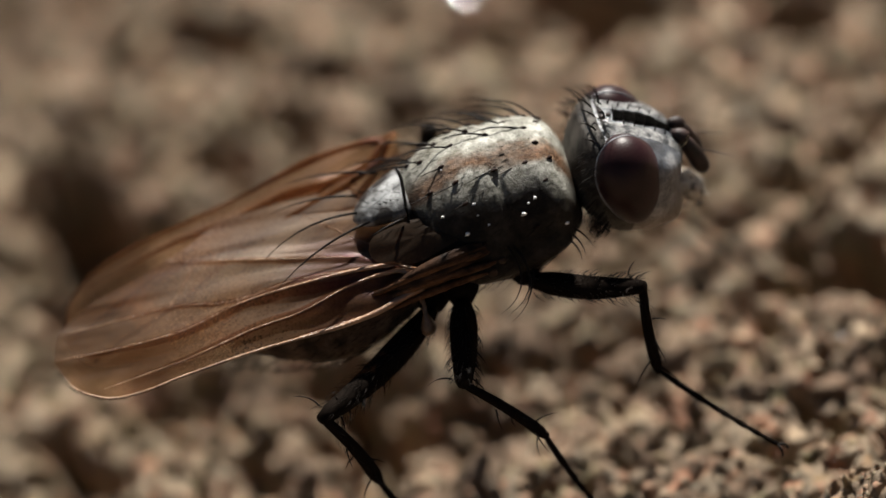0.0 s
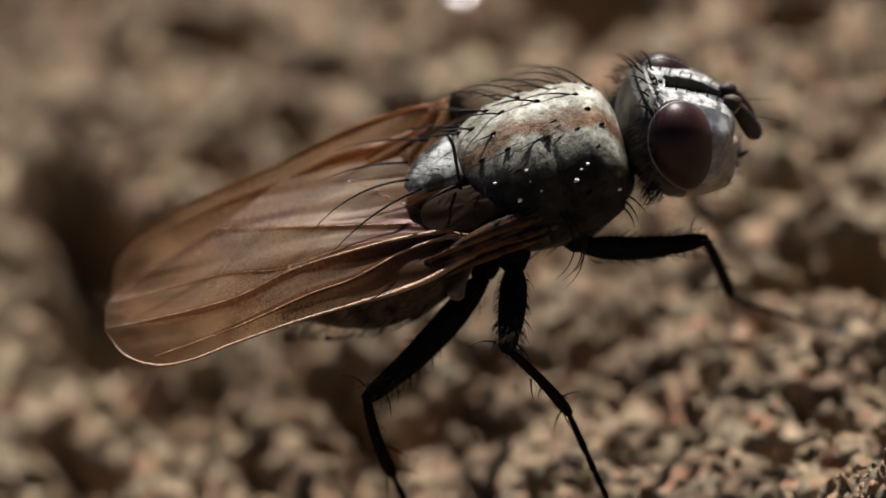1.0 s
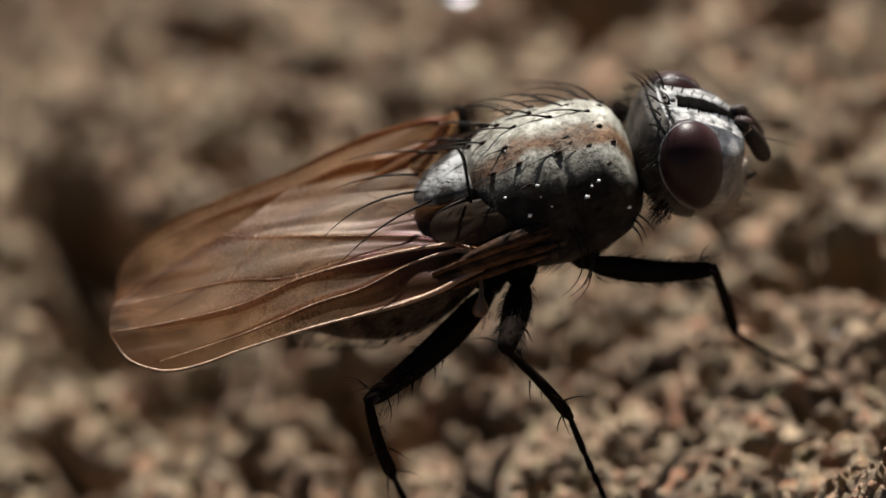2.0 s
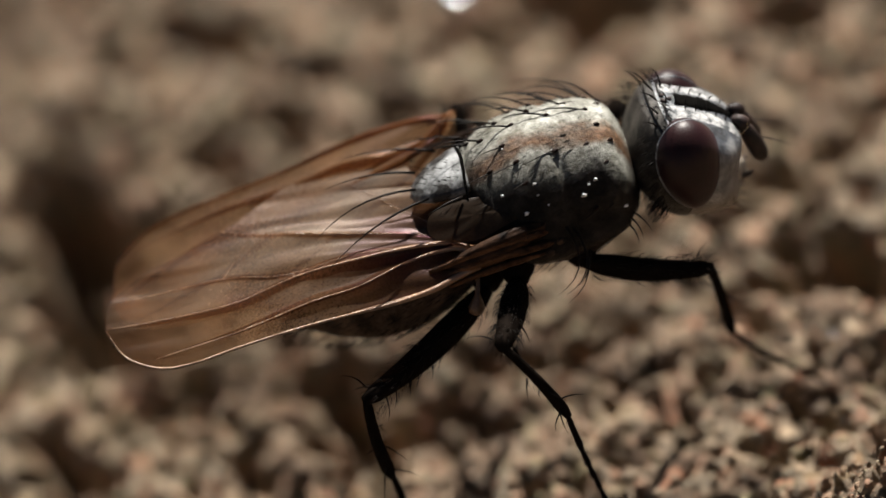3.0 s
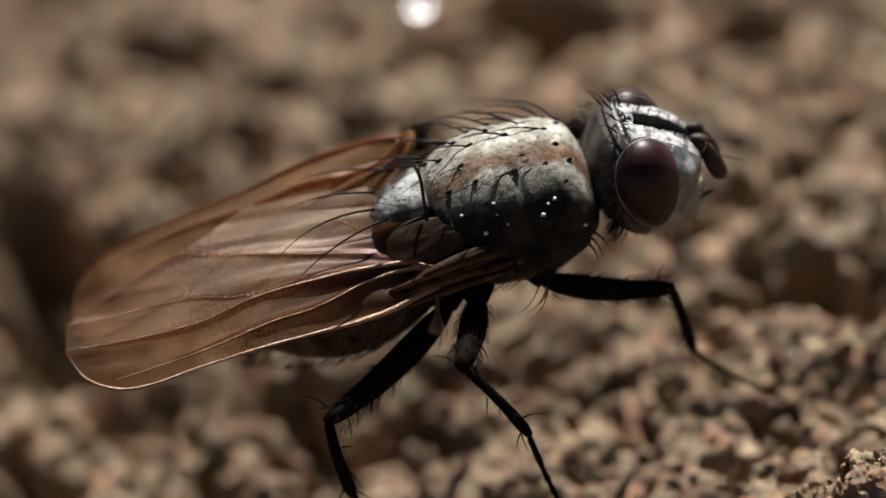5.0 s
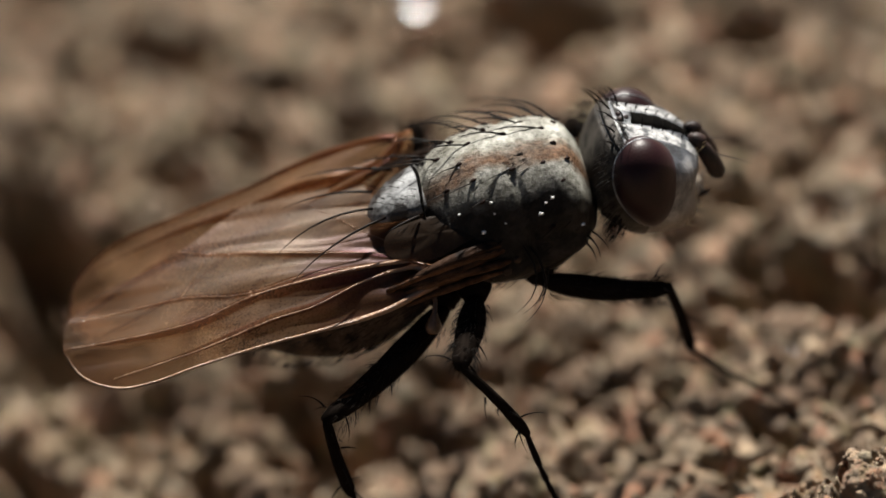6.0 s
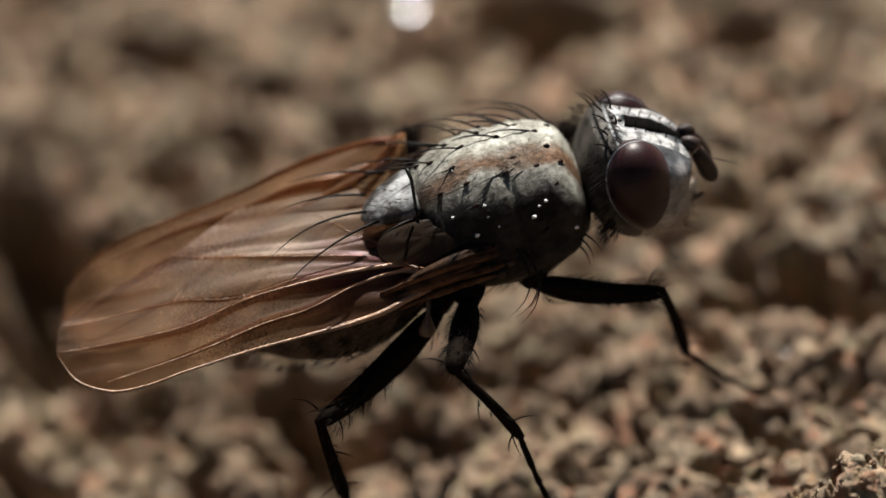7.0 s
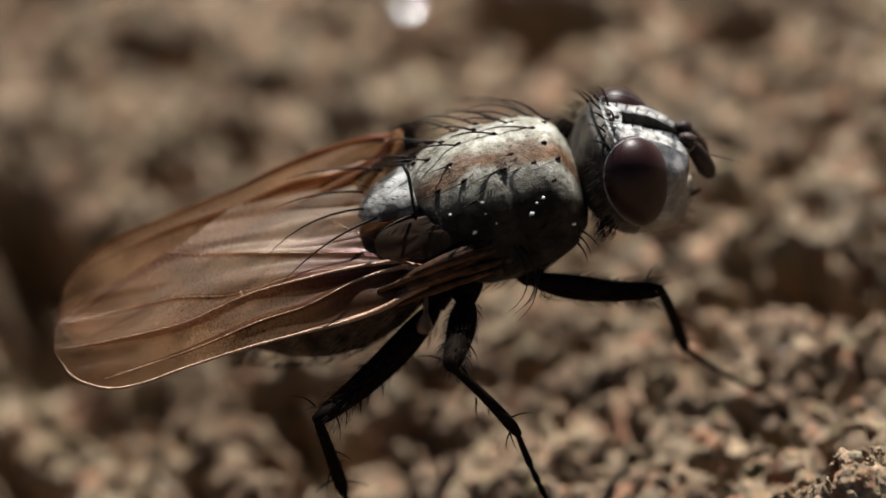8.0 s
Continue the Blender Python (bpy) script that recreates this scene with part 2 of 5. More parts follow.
def head_material():
    """Silver dusting over blue-grey cuticle, brown on the cheeks."""
    m, t, n, b = nodes_of("silvery_grey_cuticle")
    v = coords(t)
    sep = n.new("ShaderNodeSeparateXYZ")
    t.links.new(v, sep.inputs[0])
    silver = ramp(t, noise_tex(t, v, 3.4, 4, 0.65), [(0.38, (0.014, 0.016, 0.020)), (0.52, (0.095, 0.104, 0.118)), (0.66, (0.30, 0.305, 0.31))])
    cheek = ramp(t, noise_tex(t, v, 5.0, 4), [(0.38, (0.050, 0.034, 0.024)), (0.64, (0.17, 0.135, 0.105))])
    wavy = n.new("ShaderNodeMath")
    wavy.operation = "MULTIPLY_ADD"
    wavy.inputs[1].default_value = 0.4
    t.links.new(noise_tex(t, v, 3.0, 3), wavy.inputs[0])
    t.links.new(sep.outputs[2], wavy.inputs[2])
    low = n.new("ShaderNodeMapRange")
    low.inputs["From Min"].default_value, low.inputs["From Max"].default_value = LIFT + 0.12, LIFT - 0.28
    t.links.new(wavy.outputs[0], low.inputs["Value"])
    fine = ramp(t, noise_tex(t, v, 28, 5, 0.7), [(0.3, (0.55, 0.55, 0.55)), (0.7, (1.3, 1.3, 1.3))])
    t.links.new(mix(t, 1.0, mix(t, low.outputs[0], silver, cheek), fine, "MULTIPLY"), b.inputs["Base Color"])
    b.inputs["Roughness"].default_value = 0.28
    b.inputs["Specular IOR Level"].default_value = 0.8
    bump(t, noise_tex(t, v, 26, 6, 0.7), 0.016, b)
    return m


def glass_material(name, rough):
    m, t, n, b = nodes_of(name)
    b.inputs["Base Color"].default_value = (0.85, 0.88, 0.9, 1)
    b.inputs["Roughness"].default_value = rough
    b.inputs["Specular IOR Level"].default_value = 1.0
    return m


def grain_material():
    m, t, n, b = nodes_of("mixed_soil_grains")
    v = coords(t)
    geo = n.new("ShaderNodeNewGeometry")
    base = ramp(t, geo.outputs["Random Per Island"], [(0.0, (0.153, 0.107, 0.0687)), (0.3, (0.23, 0.159, 0.102)), (0.55, (0.292, 0.21, 0.137)), (0.75, (0.284, 0.148, 0.0893)), (0.88, (0.238, 0.199, 0.124)), (1.0, (0.368, 0.295, 0.213))])
    grit = ramp(t, noise_tex(t, v, 14, 6, 0.75), [(0.3, (0.5, 0.48, 0.46)), (0.5, (1.0, 1.0, 1.0)), (0.75, (1.3, 1.27, 1.22))])
    t.links.new(mix(t, 0.85, base, grit, "MULTIPLY"), b.inputs["Base Color"])
    b.inputs["Roughness"].default_value = 0.7
    b.inputs["Specular IOR Level"].default_value = 0.35
    bump(t, noise_tex(t, v, 20, 7, 0.75), 0.04, b)
    return m


def clod_material():
    """The soil's colours, a shade of its own for each clod."""
    m, t, n, b = nodes_of("soil_clod")
    v = coords(t)
    info = n.new("ShaderNodeObjectInfo")
    base = ramp(t, info.outputs["Random"], [(0.0, (0.184, 0.13, 0.086)), (0.35, (0.245, 0.18, 0.119)), (0.7, (0.292, 0.213, 0.146)), (0.85, (0.276, 0.188, 0.125)), (1.0, (0.33, 0.255, 0.177))])
    spots = ramp(t, noise_tex(t, v, 3.2, 3, 0.6), [(0.36, (0.62, 0.60, 0.56)), (0.5, (1.0, 0.98, 0.94)), (0.62, (1.2, 0.86, 0.72)), (0.74, (1.25, 1.2, 1.1))])
    col = mix(t, 0.9, base, spots, "MULTIPLY")
    grit = ramp(t, noise_tex(t, v, 12, 6, 0.75), [(0.3, (0.5, 0.48, 0.46)), (0.5, (1.0, 1.0, 1.0)), (0.75, (1.3, 1.27, 1.22))])
    t.links.new(mix(t, 0.85, col, grit, "MULTIPLY"), b.inputs["Base Color"])
    b.inputs["Roughness"].default_value = 0.7
    b.inputs["Specular IOR Level"].default_value = 0.35
    bump(t, noise_tex(t, v, 9, 7, 0.75), 0.12, b)
    return m


SOIL = soil_material()
GRAIN = grain_material()
CLOD = clod_material()
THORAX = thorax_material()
EYE_RED = eye_material()
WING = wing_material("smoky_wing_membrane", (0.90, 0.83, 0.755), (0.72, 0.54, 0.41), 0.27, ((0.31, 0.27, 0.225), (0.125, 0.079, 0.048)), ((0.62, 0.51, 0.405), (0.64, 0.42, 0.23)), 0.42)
# brown of the vein edges, which also carries painted shade of the pleats
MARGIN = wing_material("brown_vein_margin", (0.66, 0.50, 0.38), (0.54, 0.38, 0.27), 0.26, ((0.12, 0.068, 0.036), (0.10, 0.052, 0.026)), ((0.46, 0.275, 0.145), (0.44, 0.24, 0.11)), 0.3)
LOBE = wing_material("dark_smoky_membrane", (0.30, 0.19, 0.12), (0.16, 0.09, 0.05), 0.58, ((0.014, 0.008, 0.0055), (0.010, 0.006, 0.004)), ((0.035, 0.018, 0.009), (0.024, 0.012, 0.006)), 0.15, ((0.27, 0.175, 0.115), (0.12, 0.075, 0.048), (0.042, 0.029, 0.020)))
PALE = head_material()
REAR = occiput_material()
SILVER = surface("white_silver_dust", (0.07, 0.075, 0.08), (0.52, 0.52, 0.51), 7.0, 26, 0.4, 0.022, lo=0.38, hi=0.60, gloss=0.3)
SCUT = surface("pale_grey_cuticle", (0.022, 0.019, 0.017), (0.33, 0.34, 0.34), 2.6, 24, 0.36, 0.016, lo=0.42, hi=0.66, gloss=0.25)
BELLY = surface("grey_brown_cuticle", (0.018, 0.0115, 0.0075), (0.092, 0.060, 0.040), 3.0, 22, 0.6, 0.014, gloss=0.06)
BLACK = surface("black_bristle", (0.006, 0.005, 0.004), (0.012, 0.009, 0.008), 6, 30, 0.5, 0, gloss=0.06)
LEG = surface("blackish_leg_cuticle", (0.005, 0.0038, 0.003), (0.010, 0.0072, 0.0055), 4, 28, 0.75, 0.01, stretch=(0.4, 1, 1), gloss=0.01)
STRIPE = surface("velvet_black_stripe", (0.001, 0.0009, 0.0008), (0.003, 0.0026, 0.0022), 5, 30, 0.85, 0.008, gloss=0.02)
ANT = surface("dark_brown_antenna", (0.010, 0.006, 0.005), (0.030, 0.015, 0.012), 6, 30, 0.5, 0.006, gloss=0.25)
VEIN = vein_material()
SMOKE = surface("dark_brown_membrane", (0.007, 0.004, 0.0026), (0.045, 0.023, 0.013), 3.5, 18, 0.5, 0.012, gloss=0.06)
RIDGE = surface("red_brown_ridge", (0.014, 0.0065, 0.0035), (0.13, 0.060, 0.028), 3, 22, 0.5, 0.014, gloss=0.06)
AMBER = surface("amber_knob", (0.06, 0.030, 0.015), (0.12, 0.063, 0.032), 6, 24, 0.45, 0.006)
FLESH = surface("wet_pale_flesh", (0.07, 0.05, 0.035), (0.42, 0.37, 0.30), 9, 30, 0.16, 0.02, gloss=1.0)
YELLOW = surface("pale_yellow_hair", (0.45, 0.35, 0.18), (0.65, 0.52, 0.30), 6, 24, 0.35, 0)
QUARTZ = glass_material("clear_quartz", 0.09)
SOCKET = surface("dark_reddish_socket", (0.006, 0.003, 0.002), (0.022, 0.009, 0.005), 8, 30, 0.6, 0, gloss=0.1)
DUST = surface("white_dust", (0.6, 0.6, 0.6), (0.85, 0.85, 0.85), 8, 30, 0.25, 0)


# ---- building helpers ----
def V(x, y, z):
    """A point of the fly, mm from the thorax centre, in the fly's own space."""
    return Vector((x, y, z + LIFT)) * MM


def part(name, bm, material, parent, label=""):
    me = bpy.data.meshes.new(name)
    bm.to_mesh(me)
    bm.free()
    me.shade_smooth()
    me.materials.append(material)
    ob = new(name, me)
    ob.parent = parent
    return tagged(ob, label)


def curve_points(pts, n):
    """A smooth line through points."""
    pts = [Vector(p) for p in pts]
    ext = [2 * pts[0] - pts[1], *pts, 2 * pts[-1] - pts[-2]]
    out = []
    for k in range(n + 1):
        s = k / n * (len(pts) - 1)
        i = min(int(s), len(pts) - 2)
        f = s - i
        a, b, c, d = ext[i:i + 4]
        out.append(0.5 * (2 * b + (c - a) * f + (2 * a - 5 * b + 4 * c - d) * f * f + (3 * b - a - 3 * c + d) * f ** 3))
    return out


def tube(bm, pts, radii, sides=6):
    """A capped tapering tube along points; radii in the same unit, one a point; an oval by (wide, high) pairs."""
    rings, side = [], None
    for i, p in enumerate(pts):
        d = (pts[min(i + 1, len(pts) - 1)] - pts[max(i - 1, 0)]).normalized()
        if side is None:
            side = d.orthogonal().normalized()
        side = (side - d * side.dot(d)).normalized()
        up = d.cross(side)
        r = radii[i]
        ra, rb = r if isinstance(r, tuple) else (r, r)
        rings.append([bm.verts.new(p + side * (ra * math.cos(a)) + up * (rb * math.sin(a))) for a in (2 * math.pi * k / sides for k in range(sides))])
    for a, b in zip(rings, rings[1:]):
        for k in range(sides):
            bm.faces.new((a[k], a[(k + 1) % sides], b[(k + 1) % sides], b[k]))
    bm.faces.new(rings[0][::-1])
    bm.faces.new(rings[-1])


def bridge(bm, rings, closed=True):
    for a, b in zip(rings, rings[1:]):
        n = len(a)
        for k in range(n if closed else n - 1):
            bm.faces.new((a[k], a[(k + 1) % n], b[(k + 1) % n], b[k]))


def ball(bm, centre, radii, turn=None, n=28, m=18, warp=0.0):
    turn = turn or Matrix.Identity(3)
    rings = []
    for j in range(1, m):
        th = math.pi * j / m
        ring = []
        for k in range(n):
            ph = 2 * math.pi * k / n
            d = Vector((math.sin(th) * math.cos(ph), math.sin(th) * math.sin(ph), math.cos(th)))
            s = 1 + warp * noise.noise(d * 2.3 + Vector(centre) * 900)
            ring.append(bm.verts.new(Vector(centre) + turn @ Vector((d.x * radii[0] * s, d.y * radii[1] * s, d.z * radii[2] * s))))
        rings.append(ring)
    bridge(bm, rings)
    top = bm.verts.new(Vector(centre) + turn @ Vector((0, 0, radii[2])))
    low = bm.verts.new(Vector(centre) - turn @ Vector((0, 0, radii[2])))
    for k in range(n):
        bm.faces.new((top, rings[0][(k + 1) % n], rings[0][k]))
        bm.faces.new((low, rings[-1][k], rings[-1][(k + 1) % n]))
    bmesh.ops.recalc_face_normals(bm, faces=bm.faces)


def bristle_line(base, way, bend, length, n=7):
    """Points of a bristle from its base, leaving along way and bending over to bend."""
    a, b = Vector(way).normalized(), Vector(bend).normalized()
    pts, p = [], Vector(base)
    for k in range(n + 1):
        pts.append(p.copy())
        f = k / n
        p = p + (a * (1 - f) + b * f).normalized() * (length / n)
    return pts


def bristle(parent, base, way, bend, length, thick=0.016, material=None):
    """One bristle, in mm, as a part of its own."""
    bm = bmesh.new()
    pts = [q * MM for q in bristle_line(base, way, bend, length)]
    n = len(pts) - 1
    tube(bm, pts, [thick * MM * (1 - 0.9 * (k / n) ** 1.4) for k in range(n + 1)], 5)
    return part("bristle", bm, material or BLACK, parent)


def hairs(parent, seeds, length, thick, material=None, name="fine_hair"):
    """Short fine hairs, joined: seeds are (base, way, bend) in mm."""
    bm = bmesh.new()
    for base, way, bend in seeds:
        L = length * random.uniform(0.6, 1.25)
        pts = [q * MM for q in bristle_line(base, way, bend, L, 4)]
        tube(bm, pts, [thick * MM * (1 - 0.85 * k / 4) for k in range(5)], 3)
    return tagged(part(name, bm, material or BLACK, parent), kind="stuff")


# ---- the ground: crumbly dry soil, one sheet out to the horizon ----

def axis(lo, hi, step, reach):
    core = np.arange(lo, hi, step)
    out, s = [], step
    a = 0.0
    while a < reach:
        s *= 1.35
        a += s
        out.append(a)
    out = np.array(out)
    return np.concatenate([(lo - out)[::-1], core, core[-1] + out])


def value_noise(x, y, seed):
    """Smooth lattice noise in 0..1."""
    r = np.random.default_rng(seed)
    table = r.random((64, 64))
    xi, yi = np.floor(x).astype(int), np.floor(y).astype(int)
    fx, fy = x - xi, y - yi
    fx, fy = fx * fx * (3 - 2 * fx), fy * fy * (3 - 2 * fy)
    g = lambda i, j: table[i % 64, j % 64]
    return (g(xi, yi) * (1 - fx) + g(xi + 1, yi) * fx) * (1 - fy) + (g(xi, yi + 1) * (1 - fx) + g(xi + 1, yi + 1) * fx) * fy


def fractal(x, y, freq, octaves, seed):
    total, amp, norm = 0, 1.0, 0.0
    for o in range(octaves):
        total = total + amp * value_noise(x * freq, y * freq, seed + o)
        norm += amp
        amp, freq = amp * 0.55, freq * 2.03
    return total / norm


GX, GY = axis(-9.0, 8.5, 0.026, 3000.0), axis(-5.5, 14.5, 0.026, 3000.0)
XX, YY = np.meshgrid(GX, GY, indexing="ij")
near = np.exp(-np.maximum(0, np.hypot(XX, YY - 4) - 11) / 4)
H = (fractal(XX, YY, 0.4, 3, 3) - 0.5) * 0.55 * near

# mounds, mm: x, y, radius, height; the whole sheet lies at SOIL_AT
SOIL_AT = Vector((0, 1.02, -0.80))
SHAPES = [(3.3, -4.3, 1.05, 1.32), (2.5, -4.7, .8, .8), (2.31, -3.55, .28, .65), (-.4, -3.42, .26, .9), (-2.65, -2.7, .35, .6)]


def stamp(h, count, rmin, rmax, flat, sink, box, seed):
    """Press rounded crumbs into the height field, keeping the higher surface."""
    r = np.random.default_rng(seed)
    for _ in range(count):
        cx, cy = r.uniform(box[0], box[1]), r.uniform(box[2], box[3])
        rad = r.uniform(rmin, rmax) if rmax < 2 * rmin else rmin * (rmax / rmin) ** r.random()
        i0, i1 = np.searchsorted(GX, (cx - rad * 1.3, cx + rad * 1.3))
        j0, j1 = np.searchsorted(GY, (cy - rad * 1.3, cy + rad * 1.3))
        if i1 - i0 < 2 or j1 - j0 < 2:
            continue
        x, y = XX[i0:i1, j0:j1] - cx, YY[i0:i1, j0:j1] - cy
        a = r.uniform(0, math.pi)
        u, v = x * math.cos(a) + y * math.sin(a), (-x * math.sin(a) + y * math.cos(a)) * r.uniform(1.0, 1.5)
        ang = np.arctan2(v, u)
        edge = 1 + 0.16 * np.sin(2 * ang + r.uniform(0, 6)) + 0.14 * np.sin(3 * ang + r.uniform(0, 6)) + 0.10 * np.sin(5 * ang + r.uniform(0, 6))
        d = np.hypot(u, v) / (rad * edge)
        base = 0.6 * h[i0:i1, j0:j1].mean() + 0.4 * h[i0:i1, j0:j1].min()
        top = base + rad * (flat * np.sqrt(np.clip(1 - d ** 4.0, 0, 1)) - sink) + r.uniform(-0.3, 0.25) * rad * x / rad
        block = h[i0:i1, j0:j1]
        block[:] = np.where(d < 1, np.maximum(block, top), block)


def pits(h, count, rmin, rmax, deep, box, seed):
    """Irregular dark pores between the crumbs."""
    r = np.random.default_rng(seed)
    for _ in range(count):
        cx, cy, rad = r.uniform(box[0], box[1]), r.uniform(box[2], box[3]), rmin * (rmax / rmin) ** r.random()
        i0, i1 = np.searchsorted(GX, (cx - rad * 1.6, cx + rad * 1.6))
        j0, j1 = np.searchsorted(GY, (cy - rad * 1.6, cy + rad * 1.6))
        x, y = XX[i0:i1, j0:j1] - cx, YY[i0:i1, j0:j1] - cy
        a = r.uniform(0, math.pi)
        u, v = (x * math.cos(a) + y * math.sin(a)) * r.uniform(0.55, 1.0), -x * math.sin(a) + y * math.cos(a)
        d = np.hypot(u, v) / rad * (1 + 0.18 * np.sin(3 * np.arctan2(v, u) + r.uniform(0, 6)))
        h[i0:i1, j0:j1] -= rad * deep * np.exp(-d ** 4 * 2.0)


CREVICES_NEAR = [(-3.4, 2.2, -2.9, 0.7, 0.38, 1.8), (-5.7, 2.6, -5, 2.3, 0.3, 1.3), (-3.4, 2, -3.1, 0.9, 0.26, 1.4), (3.3, 1, 4.4, -0.1, 0.26, 1.3), (-5.6, 2.5, -5, 2.2, 0.26, 1.1), (-1.8, 0.9, -1.5, 0.1, 0.24, 1.1), (-3.1, 2.4, -2.3, 1.5, 0.26, 1), (-7.1, 2.4, -6.8, 1.8, 0.25, 1), (3.4, 1, 4.4, -0.1, 0.16, 1.5), (-4.7, 0.9, -4.5, 0.3, 0.2, 1), (0, 0.9, -0.6, 0.8, 0.22, 0.9), (2.9, 3.1, 3.2, 2.8, 0.22, 0.9), (-6.9, 1.5, -6.4, 1.5, 0.2, 0.9), (-3, 0.8, -2.8, 0.1, 0.18, 0.9), (-1.5, 1.6, -1.3, 1, 0.18, 0.9), (2.3, 1.3, 3.3, 0.8, 0.2, 0.8)]
# the trench from (-5.46, 3.08) is added to stand in for the wing's shadow
CREVICES_MORE = [(2.75, 1.82, 2.96, 1.41, 0.18, 1.3), (3.47, 1.55, 3.87, 0.69, 0.25, 1.6), (3.87, 0.69, 5.0, 0.10, 0.36, 1.6), (3.42, 3.03, 4.02, 3.46, 0.2, 1.2), (1.92, 1.31, 2.18, 0.3, 0.13, 1.0), (2.11, -1.0, 2.55, -1.89, 0.13, 1.1), (3.16, -0.79, 3.44, -0.87, 0.09, 0.9), (1.62, 1.96, 2.0, 1.8, 0.12, 0.9), (-5.46, 3.08, -4.76, 2.74, 0.2, 1.2), (-3.75, 2.5, -3.06, 2.59, 0.22, 1.2), (-4.13, 1.58, -3.67, 1.16, 0.12, 1.0), (-4.75, 1.1, -4.37, 1.31, 0.15, 1.0), (-6.62, 3.54, -6.52, 5.18, 0.12, 0.9), (-1.26, 1.0, -0.72, 1.04, 0.18, 1.2), (-0.94, -1.34, -0.52, -1.7, 0.13, 1.0), (3.92, -0.8, 4.09, -1.18, 0.15, 1.1)]
CREVICES_FAR = [(-6.4, 7.8, -6.1, 6.5, 0.5, 2.2), (-6.7, 6.4, -6, 5.6, 0.45, 2), (1.1, 8.6, 1.9, 8, 0.5, 1.6), (-6.2, 6.6, -5.3, 6.2, 0.3, 1.6), (-6.6, 5, -6, 3.8, 0.4, 1.1), (-4.2, 10.5, -3.7, 10, 0.3, 1.3), (-6.7, 5.9, -6.3, 5.5, 0.3, 1.2), (-4.4, 7.3, -3.9, 6.8, 0.24, 1.2), (1.8, 8, 1.2, 7.2, 0.28, 0.9), (-2.5, 8.6, -2.2, 8.2, 0.22, 1.1), (3.9, 6.9, 4.2, 6.6, 0.3, 0.8), (-3.2, 7.8, -3, 7.5, 0.2, 1), (-0.3, 8.3, 0.1, 8, 0.28, 0.7), (-1.7, 7.3, -1.5, 7.1, 0.17, 1), (2.2, 7.5, 2.7, 7.6, 0.2, 0.7)]


def trenches(h):
    """Ragged crevices, some dug in place of the wing's cast shadow: ends, half width, depth."""
    ragged = 0.45 + 1.4 * fractal(XX, YY, 3.4, 4, 80)
    for x0, y0, x1, y1, wide, deep in CREVICES_NEAR + CREVICES_MORE + CREVICES_FAR:
        dx, dy = x1 - x0, y1 - y0
        f = np.clip(((XX - x0) * dx + (YY - y0) * dy) / (dx * dx + dy * dy), 0, 1)
        d = np.hypot(XX - x0 - f * dx, YY - y0 - f * dy) / (wide * ragged * (0.85 if y0 > 4 or x0 > 2.5 else 0.7))
        h -= (1.8 if y0 > 4 else 1.0) * deep * np.exp(-d ** 3)


def smooth(h, n):
    """The mean over a square of 2 n + 1 points, taken twice."""
    for _ in range(2):
        for axle in (0, 1):
            wide = np.pad(h, [(n + 1, n) if k == axle else (0, 0) for k in (0, 1)], mode="edge").cumsum(axis=axle)
            size = h.shape[axle]
            h = (np.take(wide, range(2 * n + 1, 2 * n + 1 + size), axis=axle) - np.take(wide, range(size), axis=axle)) / (2 * n + 1)
    return h


def soften(h):
    """Crumble the steepest edges."""
    for _ in range(2):
        h[1:-1, :] = 0.25 * h[:-2, :] + 0.5 * h[1:-1, :] + 0.25 * h[2:, :]
        h[:, 1:-1] = 0.25 * h[:, :-2] + 0.5 * h[:, 1:-1] + 0.25 * h[:, 2:]


def build_ground():
    """Clods of several sizes heaped on one another; what stays open between them is dark."""
    h = H.copy()
    for x, y, rad, high in SHAPES:
        h += high * np.exp(-((XX - x) ** 2 + (YY - y) ** 2) / rad ** 2)
    whole, front = (-8.8, 8.3, -5.3, 14.3), (-6.5, 5.5, -5.3, 3.5)
    h += (fractal(XX, YY, 0.9, 2, 110) - 0.5) * 0.65 * near
    stamp(h, 150, 0.7, 1.3, 0.20, 0.10, (-8.8, 8.3, 5.0, 14.3), 10)
    stamp(h, 300, 0.34, 0.68, 0.30, 0.12, whole, 11)
    h -= 0.30 * np.clip((fractal(XX, YY, 1.5, 3, 95) - 0.60) * 8, 0, 1) * near
    stamp(h, 1500, 0.12, 0.28, 0.50, 0.18, whole, 12)
    stamp(h, 120, 0.22, 0.50, 0.42, 0.14, front, 16)
    far = 0.75 * np.clip((YY - 3.0) / 2.5, 0, 1) * near
    h = h * (1 - far) + far * smooth(h, 18)
    trenches(h)
    level = 1 - 0.6 * far * np.clip((XX + 1.0) / 1.5, 0, 1)
    h -= 0.40 * level * np.clip((fractal(XX, YY, 3.4, 2, 97) - 0.60) * 9, 0, 1) * near
    soften(h)
    stamp(h, 4200, 0.06, 0.15, 0.70, 0.22, whole, 15)
    h -= 0.36 * level * np.clip((fractal(XX, YY, 5.6, 2, 99) - 0.595) * 10, 0, 1) * near
    stamp(h, 8000, 0.035, 0.075, 0.9, 0.2, front, 13)
    pits(h, 1300, 0.05, 0.14, 1.8, (-8.8, 8.3, -2.6, 14.3), 21)
    pits(h, 700, 0.035, 0.08, 1.5, (-6.5, 5.5, -2.6, 3.5), 23)
    h += (fractal(XX, YY, 6.0, 3, 40) - 0.5) * 0.10 * near
    return h - 0.25


HEIGHT = build_ground()


def ground_at(x, y):
    i, j = np.searchsorted(GX, x), np.searchsorted(GY, y)
    return float(HEIGHT[i, j])


